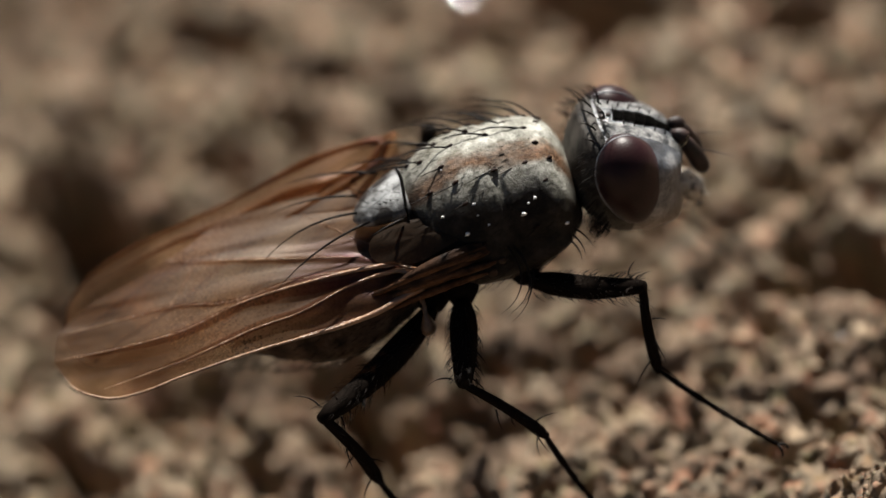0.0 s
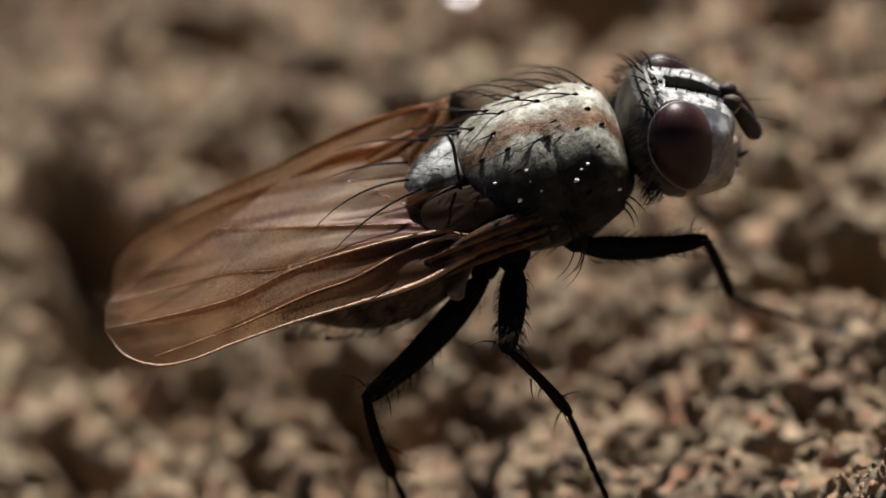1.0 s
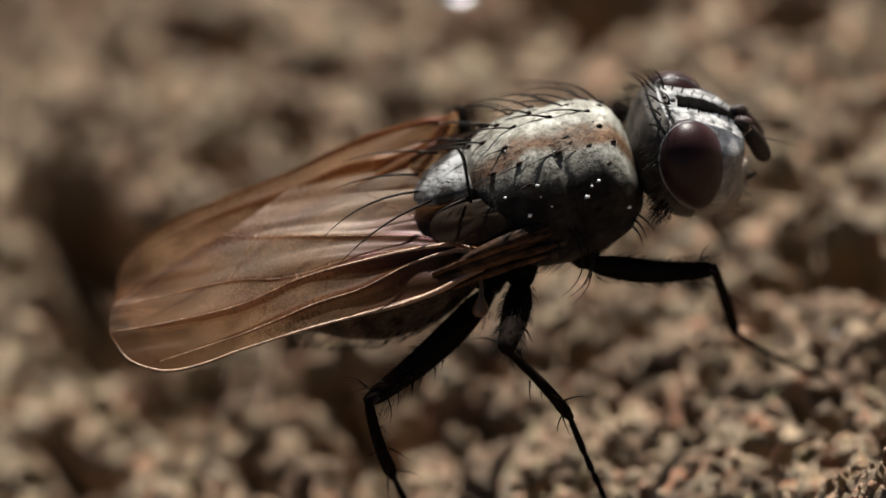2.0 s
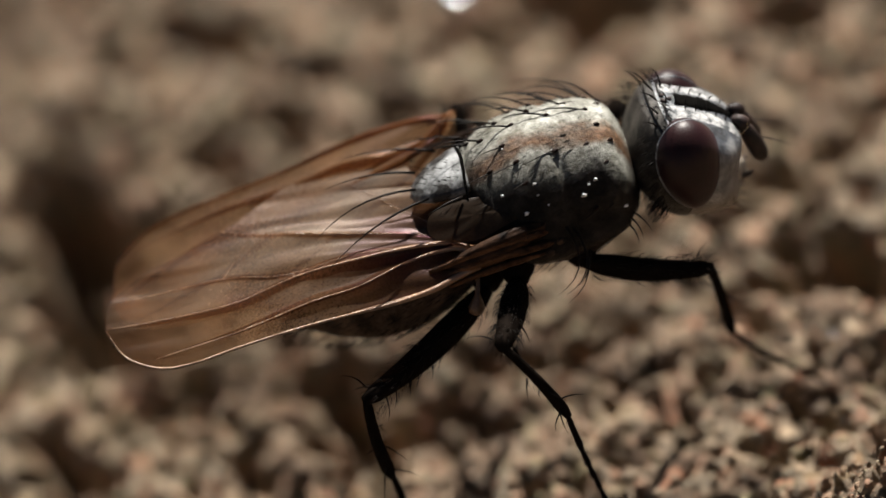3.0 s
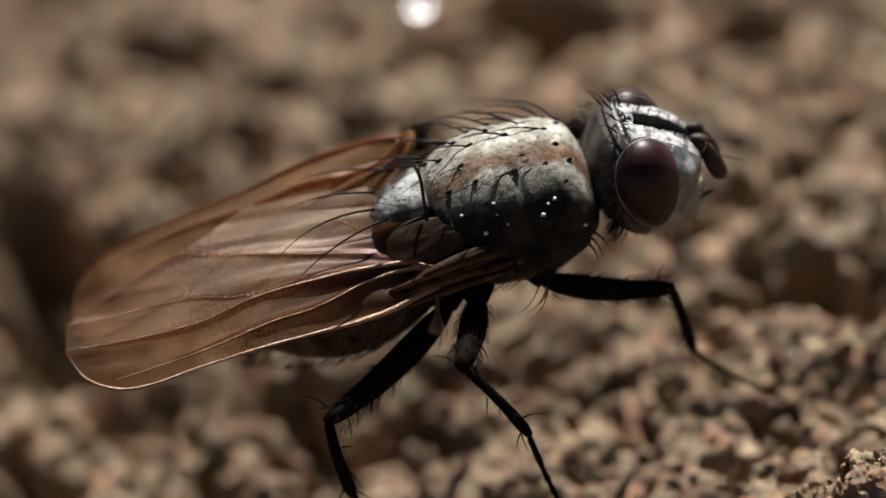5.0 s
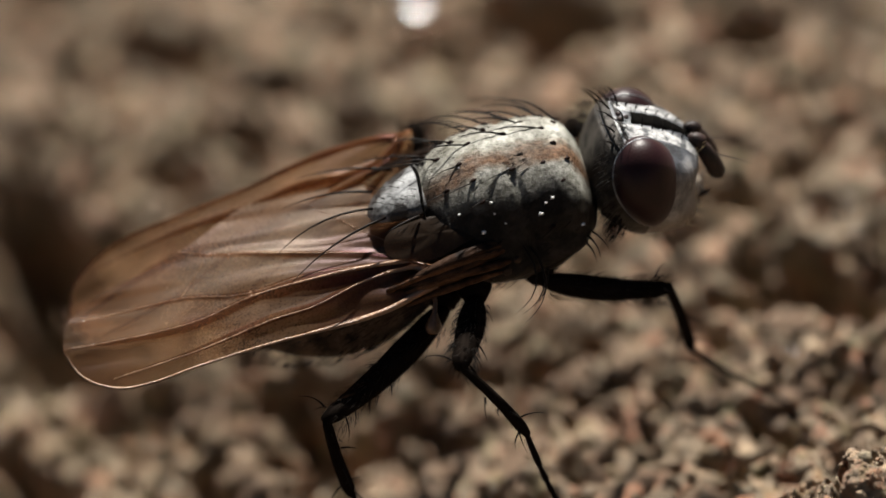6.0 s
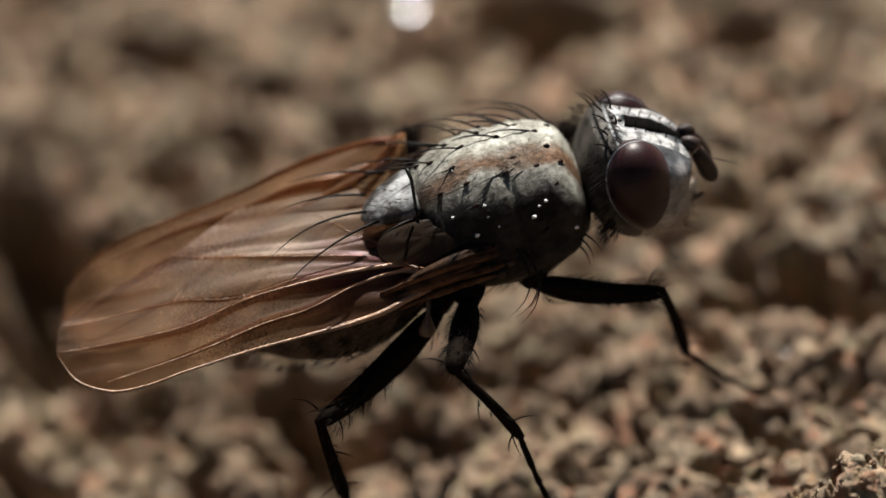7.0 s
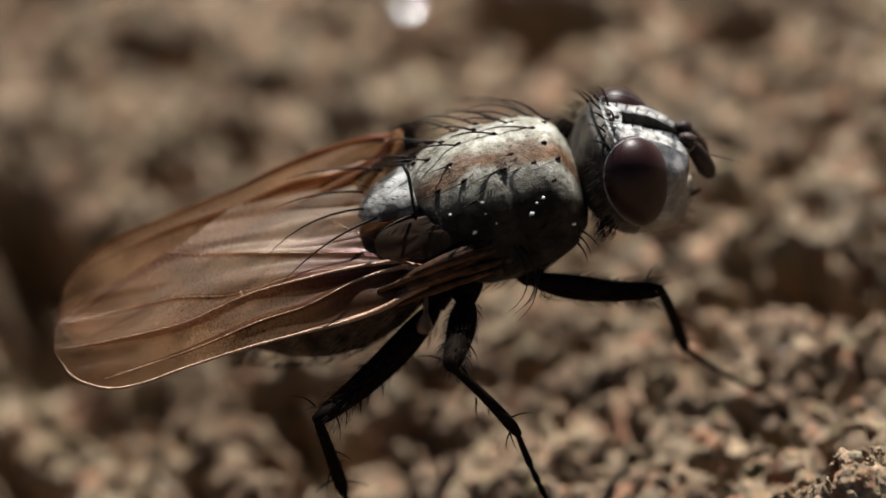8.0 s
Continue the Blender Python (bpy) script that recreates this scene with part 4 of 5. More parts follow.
def head_bristles():
    def hb(p, way, bend, L, thick=0.013, material=None):
        t = HEAD.to_3x3()
        bristle(head, HEAD @ Vector(p), t @ Vector(way), t @ Vector(bend), L, thick, material)
    for side in (-1, 1):
        hb((-.25, .30 * side, .64), (-.5, .2 * side, 1), (-1, .3 * side, .5), .30)
        hb((-.30, .42 * side, .56), (-.5, .5 * side, 1), (-1, .6 * side, .3), .30)
        hb((-.12, .16 * side, .67), (.1, .2 * side, 1), (-.8, .3 * side, .6), .30)
        hb((-.22, .10 * side, .69), (-.6, .1 * side, 1), (-1, .2 * side, .4), .28)
        for k in range(7):
            f = k / 6
            hb((-.02 + .68 * f, (.17 + .02 * math.sin(3 * f)) * side, .63 - .47 * f), (.3, -.25 * side, 1), (-.1 + .5 * f, -1.0 * side, .3), .19, 0.010)
        for k in range(6):
            hb((.62 - .04 * k, (.22 + .05 * k) * side, -.62 - .03 * k), (1, .2 * side, -.2 + .1 * random.random()), (1, .1 * side, -.6), random.uniform(.14, .26), 0.008, YELLOW if k % 2 else BLACK)
        for k in range(4):
            hb((.70, (.12 + .04 * k) * side, .12 - .02 * k), (1, .1 * side, .8), (.8, .2 * side, 1), .16, 0.007, YELLOW)


head_bristles()


def occiput_hairs():
    seeds, t = [], HEAD.to_3x3()
    for _ in range(650):
        a = random.uniform(-2.6, 0.9)
        y = random.choice((-1, 1)) * random.uniform(0.35, 0.74)
        p = HEAD @ Vector((-0.50 + 0.22 * random.random(), y, 0.66 * math.sin(a) * (1 - 0.3 * abs(y))))
        seeds.append((p, t @ Vector((-0.6, 0.5 * math.copysign(1, y), 0.5 * math.sin(a))), t @ Vector((-0.8, 0.4 * math.copysign(1, y), -0.5))))
    for _ in range(150):
        f = random.random()
        y = random.choice((-1, 1)) * random.uniform(0.15, 0.62)
        p = HEAD @ Vector((-0.25 + 0.75 * f, y, -0.62 - 0.12 * math.sin(math.pi * f) + 0.25 * abs(y)))
        seeds.append((p, t @ Vector((-0.2, 0.3 * math.copysign(1, y), -1)), t @ Vector((0.2, 0.2 * math.copysign(1, y), -1))))
    for _ in range(50):
        y = random.choice((-1, 1)) * random.uniform(0.12, 0.60)
        p = HEAD @ Vector((-0.22 + 0.16 * random.random(), y, 0.66 - 0.30 * y * y))
        seeds.append((p, t @ Vector((-0.5, 0.3 * math.copysign(1, y), 0.8)), t @ Vector((-1, 0.2 * math.copysign(1, y), 0.3))))
    hairs(head, seeds, 0.17, 0.0055)


occiput_hairs()


# ---- wings: a cambered membrane with its veins; u along the wing from its root, v towards the leading edge ----
EDGE_FRONT = [(-.24, -.03), (.18, .15), (.59, .29), (1.0, .37), (1.47, .41), (1.95, .46), (2.83, .59), (3.38, .68), (3.78, .66), (4.17, .46), (4.4, .07)]
EDGE_BACK = [(-.24, -.10), (.02, -.51), (.28, -.94), (.56, -1.40), (.90, -1.70), (1.41, -1.76), (1.97, -1.60), (2.38, -1.37), (2.69, -1.12), (2.93, -.97), (3.36, -.80), (3.92, -.60), (4.28, -.36), (4.38, -.19), (4.4, .0)]
VEINS = {
    "R45": ([(-.1, -.10), (.28, -.26), (1.22, -.23), (2.09, -.16), (2.79, .03), (3.54, .08), (4.39, .05)], .020),
    "R23": ([(-.05, -.06), (.2, -.17), (.64, -.12), (1.27, .10), (1.89, .19), (2.77, .40), (3.82, .54)], .020),
    "R1": ([(-.1, .0), (.1, .11), (.59, .268), (1.46, .402), (1.98, .458)], .026),
    "M": ([(.28, -.28), (.68, -.29), (1.42, -.30), (1.96, -.23), (2.37, -.24), (2.93, -.33), (3.73, -.31), (4.3, -.27)], .014),
    "dm": ([(2.94, -.34), (2.77, -.57), (2.60, -.80)], .012),
    "Cu": ([(.1, -.30), (.74, -.51), (1.73, -.69), (2.59, -.86), (2.94, -.97)], .016),
    "rm": ([(2.09, -.16), (2.11, -.25)], .014),
    "A": ([(.05, -.30), (.5, -.66), (1.0, -1.05), (1.4, -1.38)], .012),
}


RIDGES = (("R45", .055, 1.0), ("R23", .05, 0.9), ("Cu", .06, 0.45))


def wing_height(u, v):
    """Camber, and the pleats that the stout veins raise, deepest at the root."""
    f = min(1.0, max(0.0, u / 4.4))
    pleat = 0.095 * math.exp(-max(0.0, u) / 1.5) + 0.026 * (1 - 0.6 * f)
    high = 0.10 * math.sin(math.pi * min(1, f + 0.1)) * (1 - ((v + 0.2) / 0.9) ** 2) + 0.012 * math.sin(v * 17 + 0.3 * u) * (1 - 0.7 * f) + 0.012 * math.sin(u * 2.1 + v * 5) - 0.05 * f * f + 0.045 * noise.noise(Vector((u * 0.55, v * 4.2, 3.1))) + 0.014 * noise.noise(Vector((u * 1.3, v * 11.0, 7.7)))
    for key, wide, share in RIDGES:
        at = float(np.interp(u, [p[0] for p in VEINS[key][0]], [p[1] for p in VEINS[key][0]]))
        high += pleat * share * math.exp(-((v - at) / (wide * (1 + 0.25 * u))) ** 2)
    return high - 0.35 * pleat


def build_wing(name, root, tip, chord, side, label, vein, bulge=0.0, trim=-2.0):
    """root and tip, and the way to the leading edge, in the fly's space."""
    root, tip = Vector(root), Vector(tip)
    e = (tip - root).normalized()
    c = Vector(chord)
    c = (c - e * c.dot(e)).normalized()
    n = e.cross(c) * side
    if n.z < 0:
        n = -n
    W = lambda u, v, h=0.0: V(*(root + e * u + c * v + n * (wing_height(u, v) + h)))
    us = [-.24 + 4.64 * (1 - (1 - k / 80) ** 1.3) for k in range(81)]
    front = curve_points([(u, v + bulge * math.exp(-((u - 2.9) / 0.7) ** 2), 0) for u, v in EDGE_FRONT], 200)
    back = curve_points([(u, max(v, trim), 0) for u, v in EDGE_BACK], 200)
    bm = bmesh.new()
    rows = []
    for u in us:
        a = float(np.interp(u, [p.x for p in front], [p.y for p in front]))
        b = float(np.interp(u, [p.x for p in back], [p.y for p in back]))
        rows.append([bm.verts.new(W(u, b + (a - b) * k / 64)) for k in range(65)])
    bridge(bm, rows, False)
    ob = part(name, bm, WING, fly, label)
    bm = bmesh.new()
    pts = [W(p.x, p.y) for p in front[::4]]
    tube(bm, pts, [(0.013 + 0.032 * max(0.0, 1 - k / 20) + 0.005 * (1 - k / len(pts))) * MM * min(1.0, (len(pts) - k) / 9) for k in range(len(pts))], 8)
    part("wing_vein", bm, vein, ob, "bristly leading-edge vein")
    for pts2, thick in VEINS.values():
        line = curve_points([(u, v, 0) for u, v in pts2], 40)
        bm = bmesh.new()
        tube(bm, [W(p.x, p.y, 0.004) for p in line], [thick * MM * (0.46 * (1 - 0.4 * k / 40) + 2.0 * max(0.0, 1 - k / 20) ** 1.5 * (thick > 0.017)) for k in range(41)], 6)
        part("wing_vein", bm, vein, ob)
    # stained membrane on either side of the stout veins; it also paints in the pleats' shade
    for key, behind, before in (("R45", .05, .13), ("R23", .10, .04), ("R1", .05, .03), ("M", .04, .05), ("Cu", .03, .06)):
        line = curve_points([(u, v, 0) for u, v in VEINS[key][0]], 60)
        bm = bmesh.new()
        rows = []
        for k, p in enumerate(line):
            taper = (1 - 0.45 * k / 60) * (1 + 0.35 * noise.noise(p * 3)) * min(1.0, k / 8 + 0.15, (60 - k) / 14)
            rows.append([bm.verts.new(W(p.x, p.y + f * taper, 0.004)) for f in (-behind, -.5 * behind, 0, .5 * before, before)])
        bridge(bm, rows, False)
        part("vein_margin", bm, MARGIN, ob, "stained brown membrane along a vein, with painted pleat shade")
    seeds = []
    for k in range(260):
        p = front[min(200, 6 + int(190 * k / 260))]
        q = W(p.x, p.y) / MM
        seeds.append((q, c * 0.7 + e * 0.7 + n * random.uniform(-.3, .6), e))
    hairs(ob, seeds, 0.05, 0.005)
    return ob


build_wing("wing", (-1.11, -.95, .03), (-5.44, -.25, .19), (0, -.927, -.375), -1, "smoky translucent brown wing folded over the abdomen", VEIN)
wing_left = build_wing("wing", (-1.058, 1.029, .652), (-5.56, .303, -.035), (0, .97, .466), 1, "smoky translucent brown wing beneath the other", MARGIN, 0.03, -1.22)


def calypter(side, drop):
    """Smoky rounded lobe between the shield and the wing root."""
    mid, e1, e2 = Vector((-.92, .70, .46)), Vector((-.97, -.10, -.02)), Vector((0.04, .80, -.58))
    bm = bmesh.new()
    rings = []
    for i in range(1, 13):
        f = i / 12
        ring = []
        for k in range(40):
            a = 2 * math.pi * k / 40
            p = mid + e1 * (0.60 * f * math.cos(a)) + e2 * (0.25 * f * math.sin(a) * (1 + 0.25 * math.cos(a)))
            cup = 0.06 * (1 - f * f) + 0.014 * math.sin(5 * a + 4 * f) * f
            ring.append(bm.verts.new(V(p.x, p.y * side, p.z + cup + drop)))
        rings.append(ring)
    bridge(bm, rings)
    bm.faces.new(rings[0])
    bmesh.ops.recalc_face_normals(bm, faces=bm.faces)
    part("calypter", bm, LOBE, fly, "dark brown lobe at the wing root")


calypter(-1, 0.0)
calypter(1, 0.15)


def wing_hinge(side, rise):
    """Dark folded saddle of cuticle that joins the wing root to the flank."""
    bm = bmesh.new()
    line = curve_points([(-1.50, -.90, .06), (-1.15, -.97, .10), (-.75, -1.0, .17), (-.35, -.95, .20), (-.12, -.88, .18)], 24)
    rings = []
    for i, p in enumerate(line):
        f = i / 24
        high = 0.015 + 0.165 * math.sin(math.pi * f) ** 0.75
        ring = []
        for k in range(48):
            a = 2 * math.pi * k / 48
            fold = 1 + 0.20 * math.sin(7 * a + 3.0 * f) + 0.10 * math.sin(11 * a - 2 * f + 1)
            ring.append(bm.verts.new(V(p.x, side * -(p.y - 0.085 * fold * math.cos(a) * (0.15 + 0.85 * math.sin(math.pi * f) ** 0.6)), p.z + rise + high * math.sin(a) * (0.9 + 0.1 * fold))))
        rings.append(ring)
    bridge(bm, rings)
    bm.faces.new(rings[0][::-1])
    bm.faces.new(rings[-1])
    bmesh.ops.recalc_face_normals(bm, faces=bm.faces)
    part("wing_hinge", bm, SMOKE, fly, "folded dark brown wing hinge")


wing_hinge(-1, 0.0)
# ridges of dark cuticle that run from the wing's stout veins into the flank
for line, thick in (([(-1.62, -.97, .08), (-1.2, -1.01, .17), (-.8, -1.06, .24), (-.35, -1.03, .20), (-.15, -.95, .14)], .050),
                    ([(-1.55, -1.02, -.02), (-1.15, -1.06, .06), (-.7, -1.10, .10), (-.3, -1.05, .04), (-.1, -.95, -.02)], .055),
                    ([(-1.45, -1.08, -.12), (-1.0, -1.09, -.06), (-.6, -1.08, -.05), (-.25, -1.0, -.12)], .045)):
    bm = bmesh.new()
    tube(bm, [V(p.x, p.y + 0.03, p.z) for p in curve_points(line, 20)], [thick * MM * (0.35 + 0.65 * math.sin(math.pi * (0.08 + 0.84 * k / 20))) * (1 + 0.25 * noise.noise(Vector((k * 0.6, thick * 99, 0)))) for k in range(21)], 10)
    part("hinge_ridge", bm, RIDGE, fly, "dark red-brown wing hinge ridge")
# long curved bristles and pale knobs on the breast
for base, way, bend, L in (((.12, -.97, .12), (.35, -.6, -.8), (-1, -.35, -.1), 1.0), ((.05, -.98, .17), (.3, -.6, -.8), (-1, -.3, 0), .92), ((.16, -.95, .02), (.2, -.5, -.8), (-1, -.3, .05), .85),
                           ((.25, -.92, -.30), (-.2, -.5, -.7), (-1, -.3, -.3), .5), ((.78, -.76, -.10), (.6, -.8, -.3), (-.2, -.6, -1), .36), ((.84, -.68, -.12), (.6, -.8, -.1), (.2, -.5, -1), .36), ((.76, -.72, -.25), (.5, -.8, -.3), (-.3, -.5, -1), .3)):
    bristle(thorax, Vector(base) + Vector((0, 0, LIFT)), way, bend, L, 0.015)
for at, r in (((-.21, -.99, -.12), .055), ((-.06, -.99, 0.0), .045)):
    bm = bmesh.new()
    ball(bm, V(*at), (r * MM, r * 0.6 * MM, r * MM), None, 16, 10, 0.2)
    part("breathing_pore", bm, BELLY, thorax, "small greyish knob")


def build_haltere(side):
    """A stalk and knob about the stalk's root."""
    bm = bmesh.new()
    tube(bm, [Vector(q) * MM for q in ((0, 0, 0), (-.01, .05 * side, -.10), (-.04, .10 * side, -.20), (-.06, .12 * side, -.27), (-.08, .14 * side, -.36), (-.10, .15 * side, -.42), (-.10, .15 * side, -.45))],
         [v * MM for v in (.03, .025, .03, .06, .10, .085, .03)], 14)
    return part("haltere", bm, AMBER, fly, "small amber balancing knob")


HALTERES = {-1: build_haltere(-1), 1: build_haltere(1)}


# ---- legs: thigh, shin and foot, each about its upper joint along +x ----
def build_femur(length, r):
    bm = bmesh.new()
    n = 14
    prof = [0.55, .78, .92, 1, 1.04, 1.04, 1.02, 1, .96, .92, .86, .80, .74, .66, .40]
    tube(bm, [Vector((length * k / n, 0, -0.05 * length * math.sin(math.pi * k / n))) * MM for k in range(n + 1)], [r * MM * p for p in prof], 16)
    ob = part("femur", bm, LEG, fly, "thick blackish thigh")
    seeds = []
    for _ in range(280):
        x, a = random.uniform(0.05, 0.95) * length, random.uniform(0, 2 * math.pi)
        d = Vector((0, math.cos(a), math.sin(a)))
        seeds.append((Vector((x, 0, -0.04 * length)) + d * r * 0.9, d + Vector((0.9, 0, 0)), Vector((1, 0, 0))))
    hairs(ob, seeds, 0.16, 0.0046)
    return ob


def build_tibia(length, r):
    bm = bmesh.new()
    n = 10
    tube(bm, [Vector((length * k / n, 0, 0.03 * length * math.sin(math.pi * k / n))) * MM for k in range(n + 1)], [r * MM * p for p in (.6, .8, .85, .88, .92, .96, 1.0, 1.05, 1.1, 1.1, .7)], 12)
    ob = part("tibia", bm, LEG, fly, "slender blackish shin")
    seeds = []
    for _ in range(70):
        x, a = random.uniform(0.05, 0.98) * length, random.uniform(0, 2 * math.pi)
        d = Vector((0, math.cos(a), math.sin(a)))
        seeds.append((Vector((x, 0, 0)) + d * r * 0.9, d * 0.7 + Vector((0.9, 0, 0)), Vector((1, 0, 0))))
    hairs(ob, seeds, 0.09, 0.0036)
    return ob


def build_tarsus(length, r):
    bm = bmesh.new()
    cuts = [0, .42, .60, .74, .86, 1.0]
    pts, rad = [], []
    for a, b in zip(cuts, cuts[1:]):
        for f, k in ((0.02, .62), (.25, .8), (.85, 1.0), (.98, .7)):
            x = a + (b - a) * f
            pts.append(Vector((length * x, 0, -0.10 * length * x * (1 - x))) * MM)
            rad.append(r * MM * k * (1 - 0.25 * x))
    tube(bm, pts, rad, 10)
    ob = part("tarsus", bm, LEG, fly, "jointed thin foot")
    for s in (-1, 1):
        bm = bmesh.new()
        tube(bm, [Vector(q) * MM for q in ((length * .99, 0, 0), (length + .07, .05 * s, .01), (length + .11, .07 * s, -.04), (length + .11, .07 * s, -.09))], [v * MM for v in (.018, .016, .011, .003)], 6)
        part("claw", bm, BLACK, ob)
    seeds = []
    for _ in range(50):
        x, a = random.uniform(0.05, 0.98) * length, random.uniform(0, 2 * math.pi)
        d = Vector((0, math.cos(a), math.sin(a)))
        seeds.append((Vector((x, 0, -0.02)) + d * r * 0.7, d * 0.7 + Vector((0.9, 0, 0)), Vector((1, 0, 0))))
    hairs(ob, seeds, 0.07, 0.004)
    return ob


def spur(seg, x, ang, r, L, tip=0.5):
    d = Vector((0, math.cos(radians(ang)), math.sin(radians(ang))))
    bristle(seg, Vector((x, 0, 0)) + d * r * 0.8, d + Vector((tip, 0, 0)), d * 0.6 + Vector((1, 0, 0)), L, 0.012)


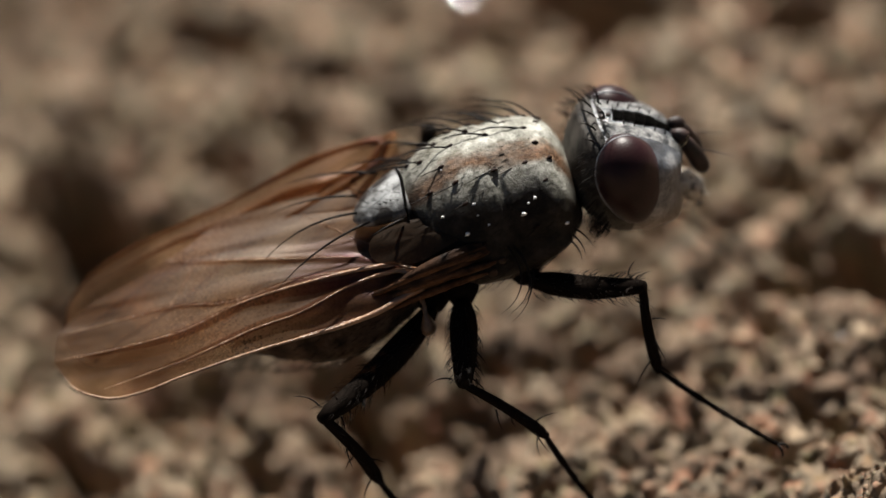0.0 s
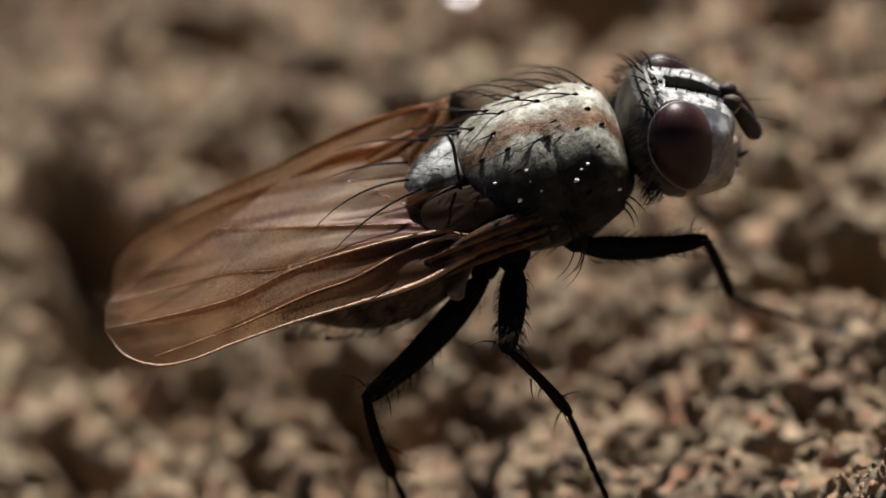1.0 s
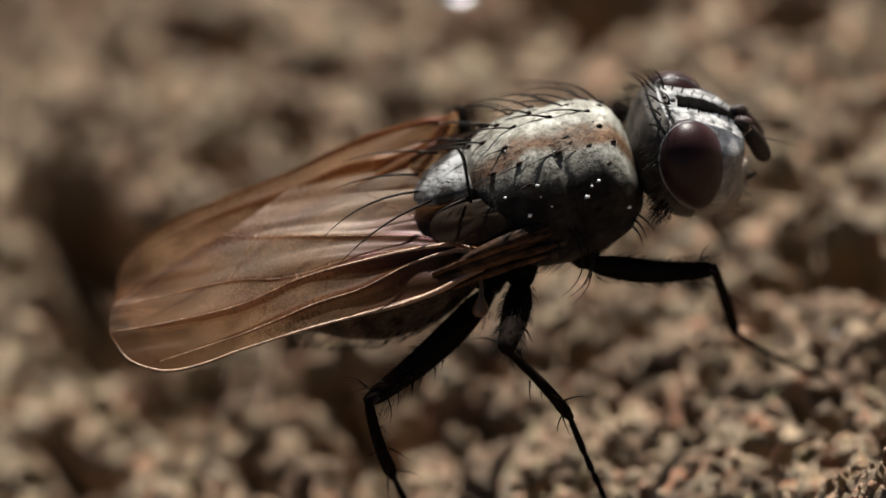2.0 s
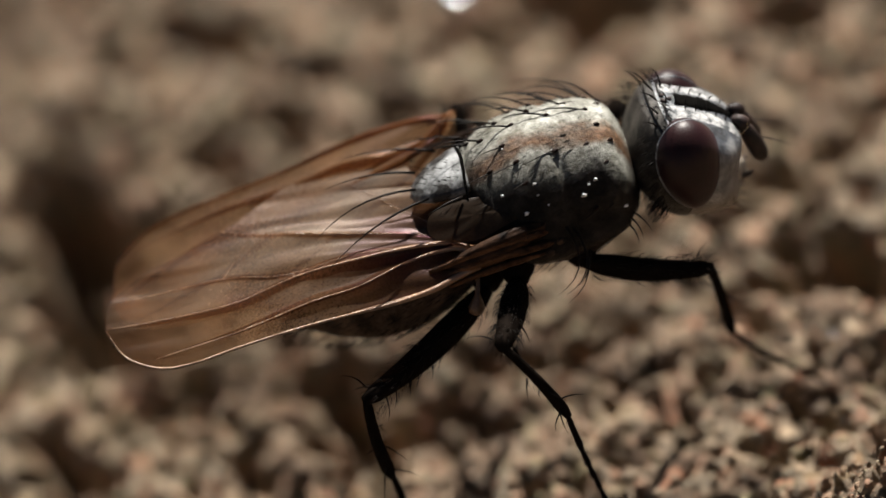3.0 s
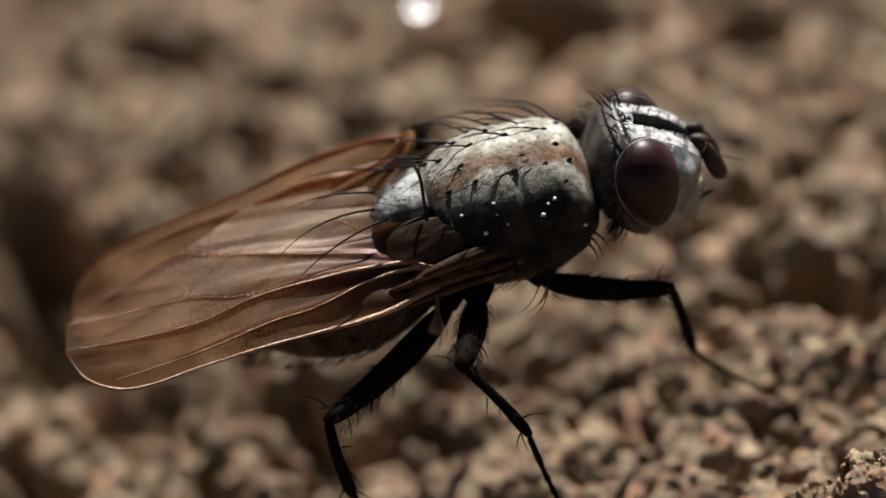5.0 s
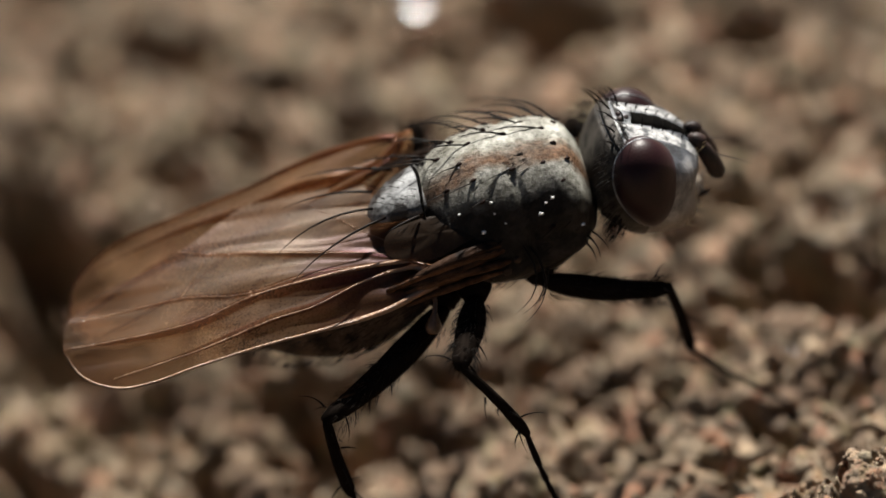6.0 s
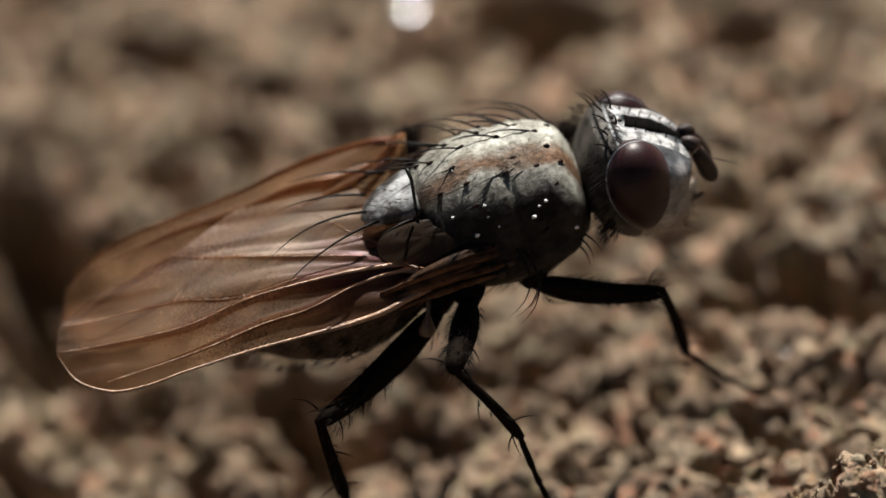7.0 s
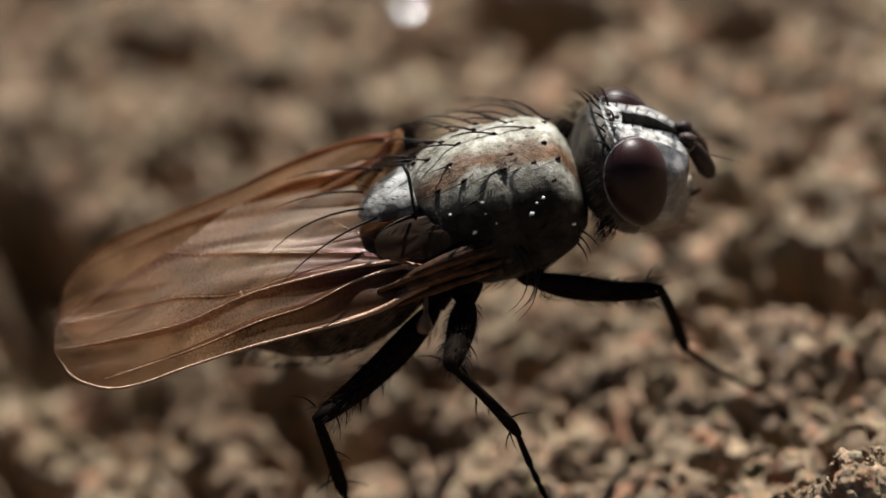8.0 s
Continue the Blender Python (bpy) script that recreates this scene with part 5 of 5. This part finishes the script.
# each leg: its hip, and rows of seconds, knee, ankle and toe, in mm about the thorax centre
LEGS = {
    "mid_right": ((-.66, -.99, -.38), [
        (0.0, (-.94, -1.90, -.83), (-.24, -2.11, -1.78), (.10, -2.30, -3.02)), (0.5, (-.94, -1.90, -.83), (-.23, -2.11, -1.78), (.10, -2.30, -3.02)),
        (0.7, (-.93, -1.90, -.83), (-.34, -2.03, -1.86), (-.04, -2.30, -3.10)), (0.8, (-1.05, -1.88, -.77), (-.58, -2.01, -1.87), (-.36, -2.45, -3.08)),
        (1.0, (-1.03, -1.90, -.75), (-.60, -2.02, -1.87), (-.47, -2.65, -3.00)), (1.5, (-1.04, -1.90, -.74), (-.60, -2.04, -1.85), (-.47, -2.61, -3.02)),
        (2.0, (-1.06, -1.96, -.46), (-.58, -2.18, -1.54), (-.44, -2.54, -2.78)), (8.0, (-1.06, -1.96, -.47), (-.55, -2.20, -1.53), (-.40, -2.36, -2.80))]),
    "hind_right": ((-1.04, -.71, -.59), [
        (0.0, (-2.60, -1.96, -.59), (-2.26, -1.92, -1.79), (-1.94, -1.96, -2.85)), (0.5, (-2.60, -1.96, -.59), (-2.26, -1.92, -1.79), (-1.94, -1.96, -2.85)),
        (0.7, (-2.64, -1.90, -.66), (-2.36, -1.86, -1.88), (-2.10, -1.90, -2.95)), (0.8, (-2.73, -1.70, -.92), (-2.66, -1.68, -2.17), (-2.55, -1.75, -3.25)),
        (1.0, (-2.78, -1.58, -1.06), (-2.82, -1.57, -2.31), (-2.83, -1.62, -3.41)), (1.5, (-2.79, -1.50, -1.12), (-2.83, -1.44, -2.37), (-2.82, -1.55, -3.46)),
        (2.0, (-2.76, -1.71, -.82), (-2.77, -1.67, -2.07), (-2.74, -1.66, -3.17)), (8.0, (-2.72, -1.78, -.80), (-2.71, -1.70, -2.04), (-2.65, -1.65, -3.14))]),
    "front_right": ((.15, -.85, -.50), [
        (0.0, (1.39, -1.73, -.42), (1.26, -1.61, -1.81), (2.31, -2.48, -2.73)), (0.4, (1.39, -1.73, -.41), (1.28, -1.63, -1.81), (2.34, -2.50, -2.73)),
        (0.5, (1.34, -1.70, -.10), (1.85, -1.30, -1.35), (2.74, -.83, -2.70)), (0.6, (1.67, -1.07, -.73), (2.55, -.95, -1.79), (3.80, -.59, -2.80)),
        (0.7, (1.65, -1.10, -.77), (2.31, -.82, -1.95), (3.40, -.46, -3.14)), (0.8, (1.56, -.90, -.95), (1.82, -.43, -2.27), (3.01, -.20, -3.40)),
        (0.9, (1.57, -.79, -1.04), (1.68, -.35, -2.37), (2.81, -.15, -3.54)), (1.4, (1.57, -.78, -1.05), (1.68, -.31, -2.36), (2.81, -.13, -3.55)),
        (1.5, (1.57, -.75, -1.03), (2.23, -.50, -2.24), (3.26, -.16, -3.48)), (1.6, (1.55, -1.20, -.97), (2.07, -1.06, -2.26), (3.13, -.88, -3.51)),
        (1.7, (1.58, -1.21, -.85), (1.98, -.81, -2.13), (3.02, -.59, -3.39)), (2.0, (1.56, -.96, -1.05), (1.63, -.58, -2.40), (2.59, -.40, -3.72)),
        (8.0, (1.56, -1.09, -1.02), (1.68, -.66, -2.34), (2.60, -.46, -3.70))]),
    "mid_left": ((-.66, .90, -.45), [
        (0.0, (-.51, 1.97, -.48), (.02, 2.51, -1.52), (.22, 2.91, -2.91)), (0.5, (-.51, 1.97, -.48), (.02, 2.51, -1.52), (.22, 2.91, -2.91)),
        (0.7, (-.61, 1.97, -.50), (-.13, 2.52, -1.56), (.03, 2.90, -2.96)), (0.8, (-.82, 1.96, -.56), (-.46, 2.55, -1.64), (-.37, 2.90, -3.06)),
        (1.0, (-.89, 1.94, -.58), (-.58, 2.56, -1.67), (-.52, 2.90, -3.08)), (1.5, (-.89, 1.94, -.58), (-.58, 2.56, -1.67), (-.52, 2.90, -3.08)),
        (1.9, (-.90, 1.95, -.45), (-.55, 2.60, -1.50), (-.45, 3.00, -2.90)), (8.0, (-.90, 1.95, -.45), (-.55, 2.60, -1.50), (-.45, 3.00, -2.90))]),
    "hind_left": ((-.95, 1.0, -.50), [
        (0.0, (-.43, 1.09, .64), (-.63, 1.94, -1.18), (-.83, 2.41, -2.87)), (0.5, (-.43, 1.09, .64), (-.63, 1.94, -1.18), (-.83, 2.41, -2.87)),
        (0.7, (-.47, 1.20, .61), (-.76, 1.99, -1.22), (-1.02, 2.40, -2.93)), (0.8, (-.63, 1.42, .54), (-1.08, 2.09, -1.31), (-1.42, 2.40, -3.02)),
        (1.0, (-.72, 1.49, .51), (-1.21, 2.11, -1.34), (-1.57, 2.40, -3.05)), (1.5, (-.72, 1.49, .51), (-1.21, 2.11, -1.34), (-1.57, 2.40, -3.05)),
        (1.9, (-.76, 1.35, .62), (-1.20, 2.10, -1.20), (-1.50, 2.50, -2.90)), (8.0, (-.76, 1.35, .62), (-1.20, 2.10, -1.20), (-1.50, 2.50, -2.90))]),
    "front_left": ((.30, .70, -.50), [
        (0.0, (1.31, 1.13, -.29), (1.92, 1.50, -1.51), (2.77, 1.81, -2.99)), (0.5, (1.31, 1.13, -.29), (1.92, 1.50, -1.51), (2.77, 1.81, -2.99)),
        (0.7, (1.29, 1.15, -.25), (1.82, 1.51, -1.51), (2.58, 1.80, -3.05)), (0.8, (1.24, 1.22, -.20), (1.61, 1.54, -1.53), (2.18, 1.80, -3.14)),
        (1.0, (1.22, 1.25, -.18), (1.52, 1.56, -1.53), (2.03, 1.80, -3.17)), (1.5, (1.22, 1.25, -.18), (1.52, 1.56, -1.53), (2.03, 1.80, -3.17)),
        (1.7, (1.16, 1.25, -.06), (1.51, 1.58, -1.39), (2.07, 1.86, -3.01)), (1.9, (1.12, 1.25, .02), (1.50, 1.60, -1.30), (2.10, 1.90, -2.90)),
        (8.0, (1.12, 1.25, .02), (1.50, 1.60, -1.30), (2.10, 1.90, -2.90))]),
}
for leg in ("mid_left", "hind_left", "front_left"):
    hip, rows = LEGS[leg]
    LEGS[leg] = (hip, [(t, k, a, (toe[0], toe[1] + .15, toe[2] - .65)) for t, k, a, toe in rows])
hip, rows = LEGS["hind_left"]
LEGS["hind_left"] = (hip, [(t, (k[0], k[1] + .40, k[2] - .32), a, toe) for t, k, a, toe in rows])
THICK = {"mid_right": (.16, .064, .046), "hind_right": (.16, .076, .048), "front_right": (.14, .066, .042), "mid_left": (.15, .075, .048), "hind_left": (.15, .08, .05), "front_left": (.165, .075, .045)}


def along(a, b):
    """The pose of a limb piece from joint a towards joint b, mm about the thorax centre."""
    a, b = V(*a), V(*b)
    x = (b - a).normalized()
    y = Vector((0, 0, 1)).cross(x)
    y = y.normalized() if y.length > 0.05 else Vector((0, -1, 0))
    y = (y - x * y.dot(x)).normalized()
    z = x.cross(y)
    m = Matrix((x, y, z)).transposed().to_4x4()
    m.translation = a
    return m


SEGMENTS = {}
for leg, (hip, rows) in LEGS.items():
    _, knee, ankle, toe = rows[-1]
    dist = lambda a, b: (Vector(a) - Vector(b)).length
    rf, rt, ra = THICK[leg]
    femur = build_femur(dist(hip, knee) + 0.03, rf)
    tibia = build_tibia(dist(knee, ankle) + 0.03, rt)
    tarsus = build_tarsus(dist(ankle, toe), ra)
    SEGMENTS[leg] = (femur, tibia, tarsus)
    lt = dist(knee, ankle)
    for x, ang, L in ((lt * .42, 200, .26), (lt * .62, -60, .30), (lt * .66, 120, .26), (lt * .84, 20, .42), (lt * .95, -90, .34), (lt * .88, 170, .34)):
        spur(tibia, x, ang, rt, L)
    lf = dist(hip, knee)
    for k in range(6):
        spur(femur, lf * (.45 + .09 * k), -75 + 20 * (k % 2), rf, random.uniform(.18, .30), 0.3)
    spur(femur, lf * .95, 150, rf, .34, -0.1)
    spur(femur, lf * .88, 60, rf, .22, 0.2)
    bm = bmesh.new()
    h = Vector(hip)
    inner = Vector((h.x * 0.9, h.y * 0.55, h.z * 0.7))
    tube(bm, [V(*inner), V(*(inner * 0.4 + h * 0.6)), V(*h)], [0.26 * MM, 0.22 * MM, 0.13 * MM], 14)
    part("coxa", bm, LEG, fly, "short dark hip piece")


# specks of pale dust that cling to the thorax
for x, deg, r in ((-.97, -52, .026), (-.34, -66, .03), (-.16, -48, .022), (-.55, -50, .02), (.35, -64, .032), (.53, -56, .026), (.44, -58, .018), (.78, -84, .028), (-.07, -64, .014), (-.16, -56, .014), (.14, -28, .010), (-.40, -16, .010), (.05, -30, .010)):
    p, n = thorax_point(x, radians(deg)), thorax_normal(x, radians(deg))
    bm = bmesh.new()
    ball(bm, V(*(p + n * r * 0.5)), (r * 0.9 * MM, r * 0.6 * MM, r * 0.75 * MM), None, 9, 6, 1.1)
    part("dust_speck", bm, DUST, thorax, "white dust grain")


# ---- mineral flakes in the soil that mirror the sun ----
def flake(x, y, z, r, thin):
    """A flake whose face is turned to throw the sun at the lens."""
    bm = bmesh.new()
    at = Vector((x, y, z)) * MM
    facing = (sd + (EYE - at).normalized()).normalized()
    ball(bm, (0, 0, 0), (r * MM, r * 0.85 * MM, thin * MM), facing.to_track_quat("Z", "Y").to_matrix(), 20, 12)
    me = bpy.data.meshes.new("mineral_flake")
    bm.to_mesh(me)
    bm.free()
    me.shade_smooth()
    me.materials.append(QUARTZ)
    ob = tagged(new("mineral_flake", me), "glinting clear mineral flake stuck in the soil", "mineral flake", "mineral flakes")
    ob.location = at


for x, y, z, r, thin in ((-0.22, 10.1, -0.87, 0.115, 0.014), (2.71, -0.73, -1.18, 0.026, 0.014), (2.95, 0.72, -1.03, 0.028, 0.016), (4.36, 3.14, -0.95, 0.026, 0.018), (4.26, 2.51, -0.96, 0.018, 0.014), (4.94, 7.46, -1.34, 0.024, 0.016), (-6.72, 8.8, -3.05, 0.03, 0.022), (2.07, 0.09, -1.19, 0.014, 0.012), (1.94, -0.24, -1.07, 0.012, 0.01)):
    flake(x, y, z, r, thin)


# ---- keyed poses ----
BODY = [(0.0, -.765, .086, 0, -1.9), (0.5, -.765, .086, 0, -1.9), (0.6, -.72, .09, .035, -2.2), (0.7, -.58, .10, .16, -3.1), (0.8, -.22, .10, .17, -2.2),
        (0.9, -.05, .10, .20, -1.9), (1.0, -.034, .10, .20, -1.9), (1.5, -.034, .10, .20, -1.9), (1.6, -.026, .07, .14, -1.5), (1.7, -.016, .04, .08, -.9),
        (1.9, .02, 0, .01, 0), (2.3, .03, 0, .015, .2), (3.5, .032, 0, .018, .22), (4.0, .024, 0, .012, .15), (4.5, .002, 0, 0, 0), (8.0, 0, 0, 0, 0)]


def body_pose(x, y, z, pitch):
    return pose(x * MM, y * MM, (LIFT + z) * MM, 0, pitch, 0) @ pose(0, 0, -LIFT * MM)


def motions():
    walk(fly, [(t, body_pose(x, y, z, p)) for t, x, y, z, p in BODY])
    for leg, (hip, rows) in LEGS.items():
        femur, tibia, tarsus = SEGMENTS[leg]
        walk(femur, [(t, along(hip, k)) for t, k, a, toe in rows])
        walk(tibia, [(t, along(k, a)) for t, k, a, toe in rows])
        walk(tarsus, [(t, along(a, toe)) for t, k, a, toe in rows])
    root = V(-1.058, 1.029, .652)
    walk(wing_left, [(t, Matrix.Translation(root) @ pose(0, 0, 0, 0, 0, a) @ Matrix.Translation(-root)) for t, a in ((0, 3.4), (0.65, 3.4), (0.9, 1.4), (1.1, 0.9), (8.0, 0.9))])
    inward = HEAD.to_3x3() @ Vector((-.17, 0, .13)) * MM
    walk(mouth, [(t, Matrix.Translation(inward * f)) for t, f in ((0, 0), (0.5, 0.05), (0.65, 0.3), (0.85, 0.8), (1.1, 1.0), (8.0, 1.0))])
    for side, ob in HALTERES.items():
        at = V(-1.10, .93 * side, -.16)
        walk(ob, [(t, Matrix.Translation(at) @ pose(0, 0, 0, 0, a, 0)) for t, a in ((0, -8), (0.5, -8), (0.9, 40), (1.1, 30), (1.4, -4), (2.0, 4), (8.0, 6))])


motions()
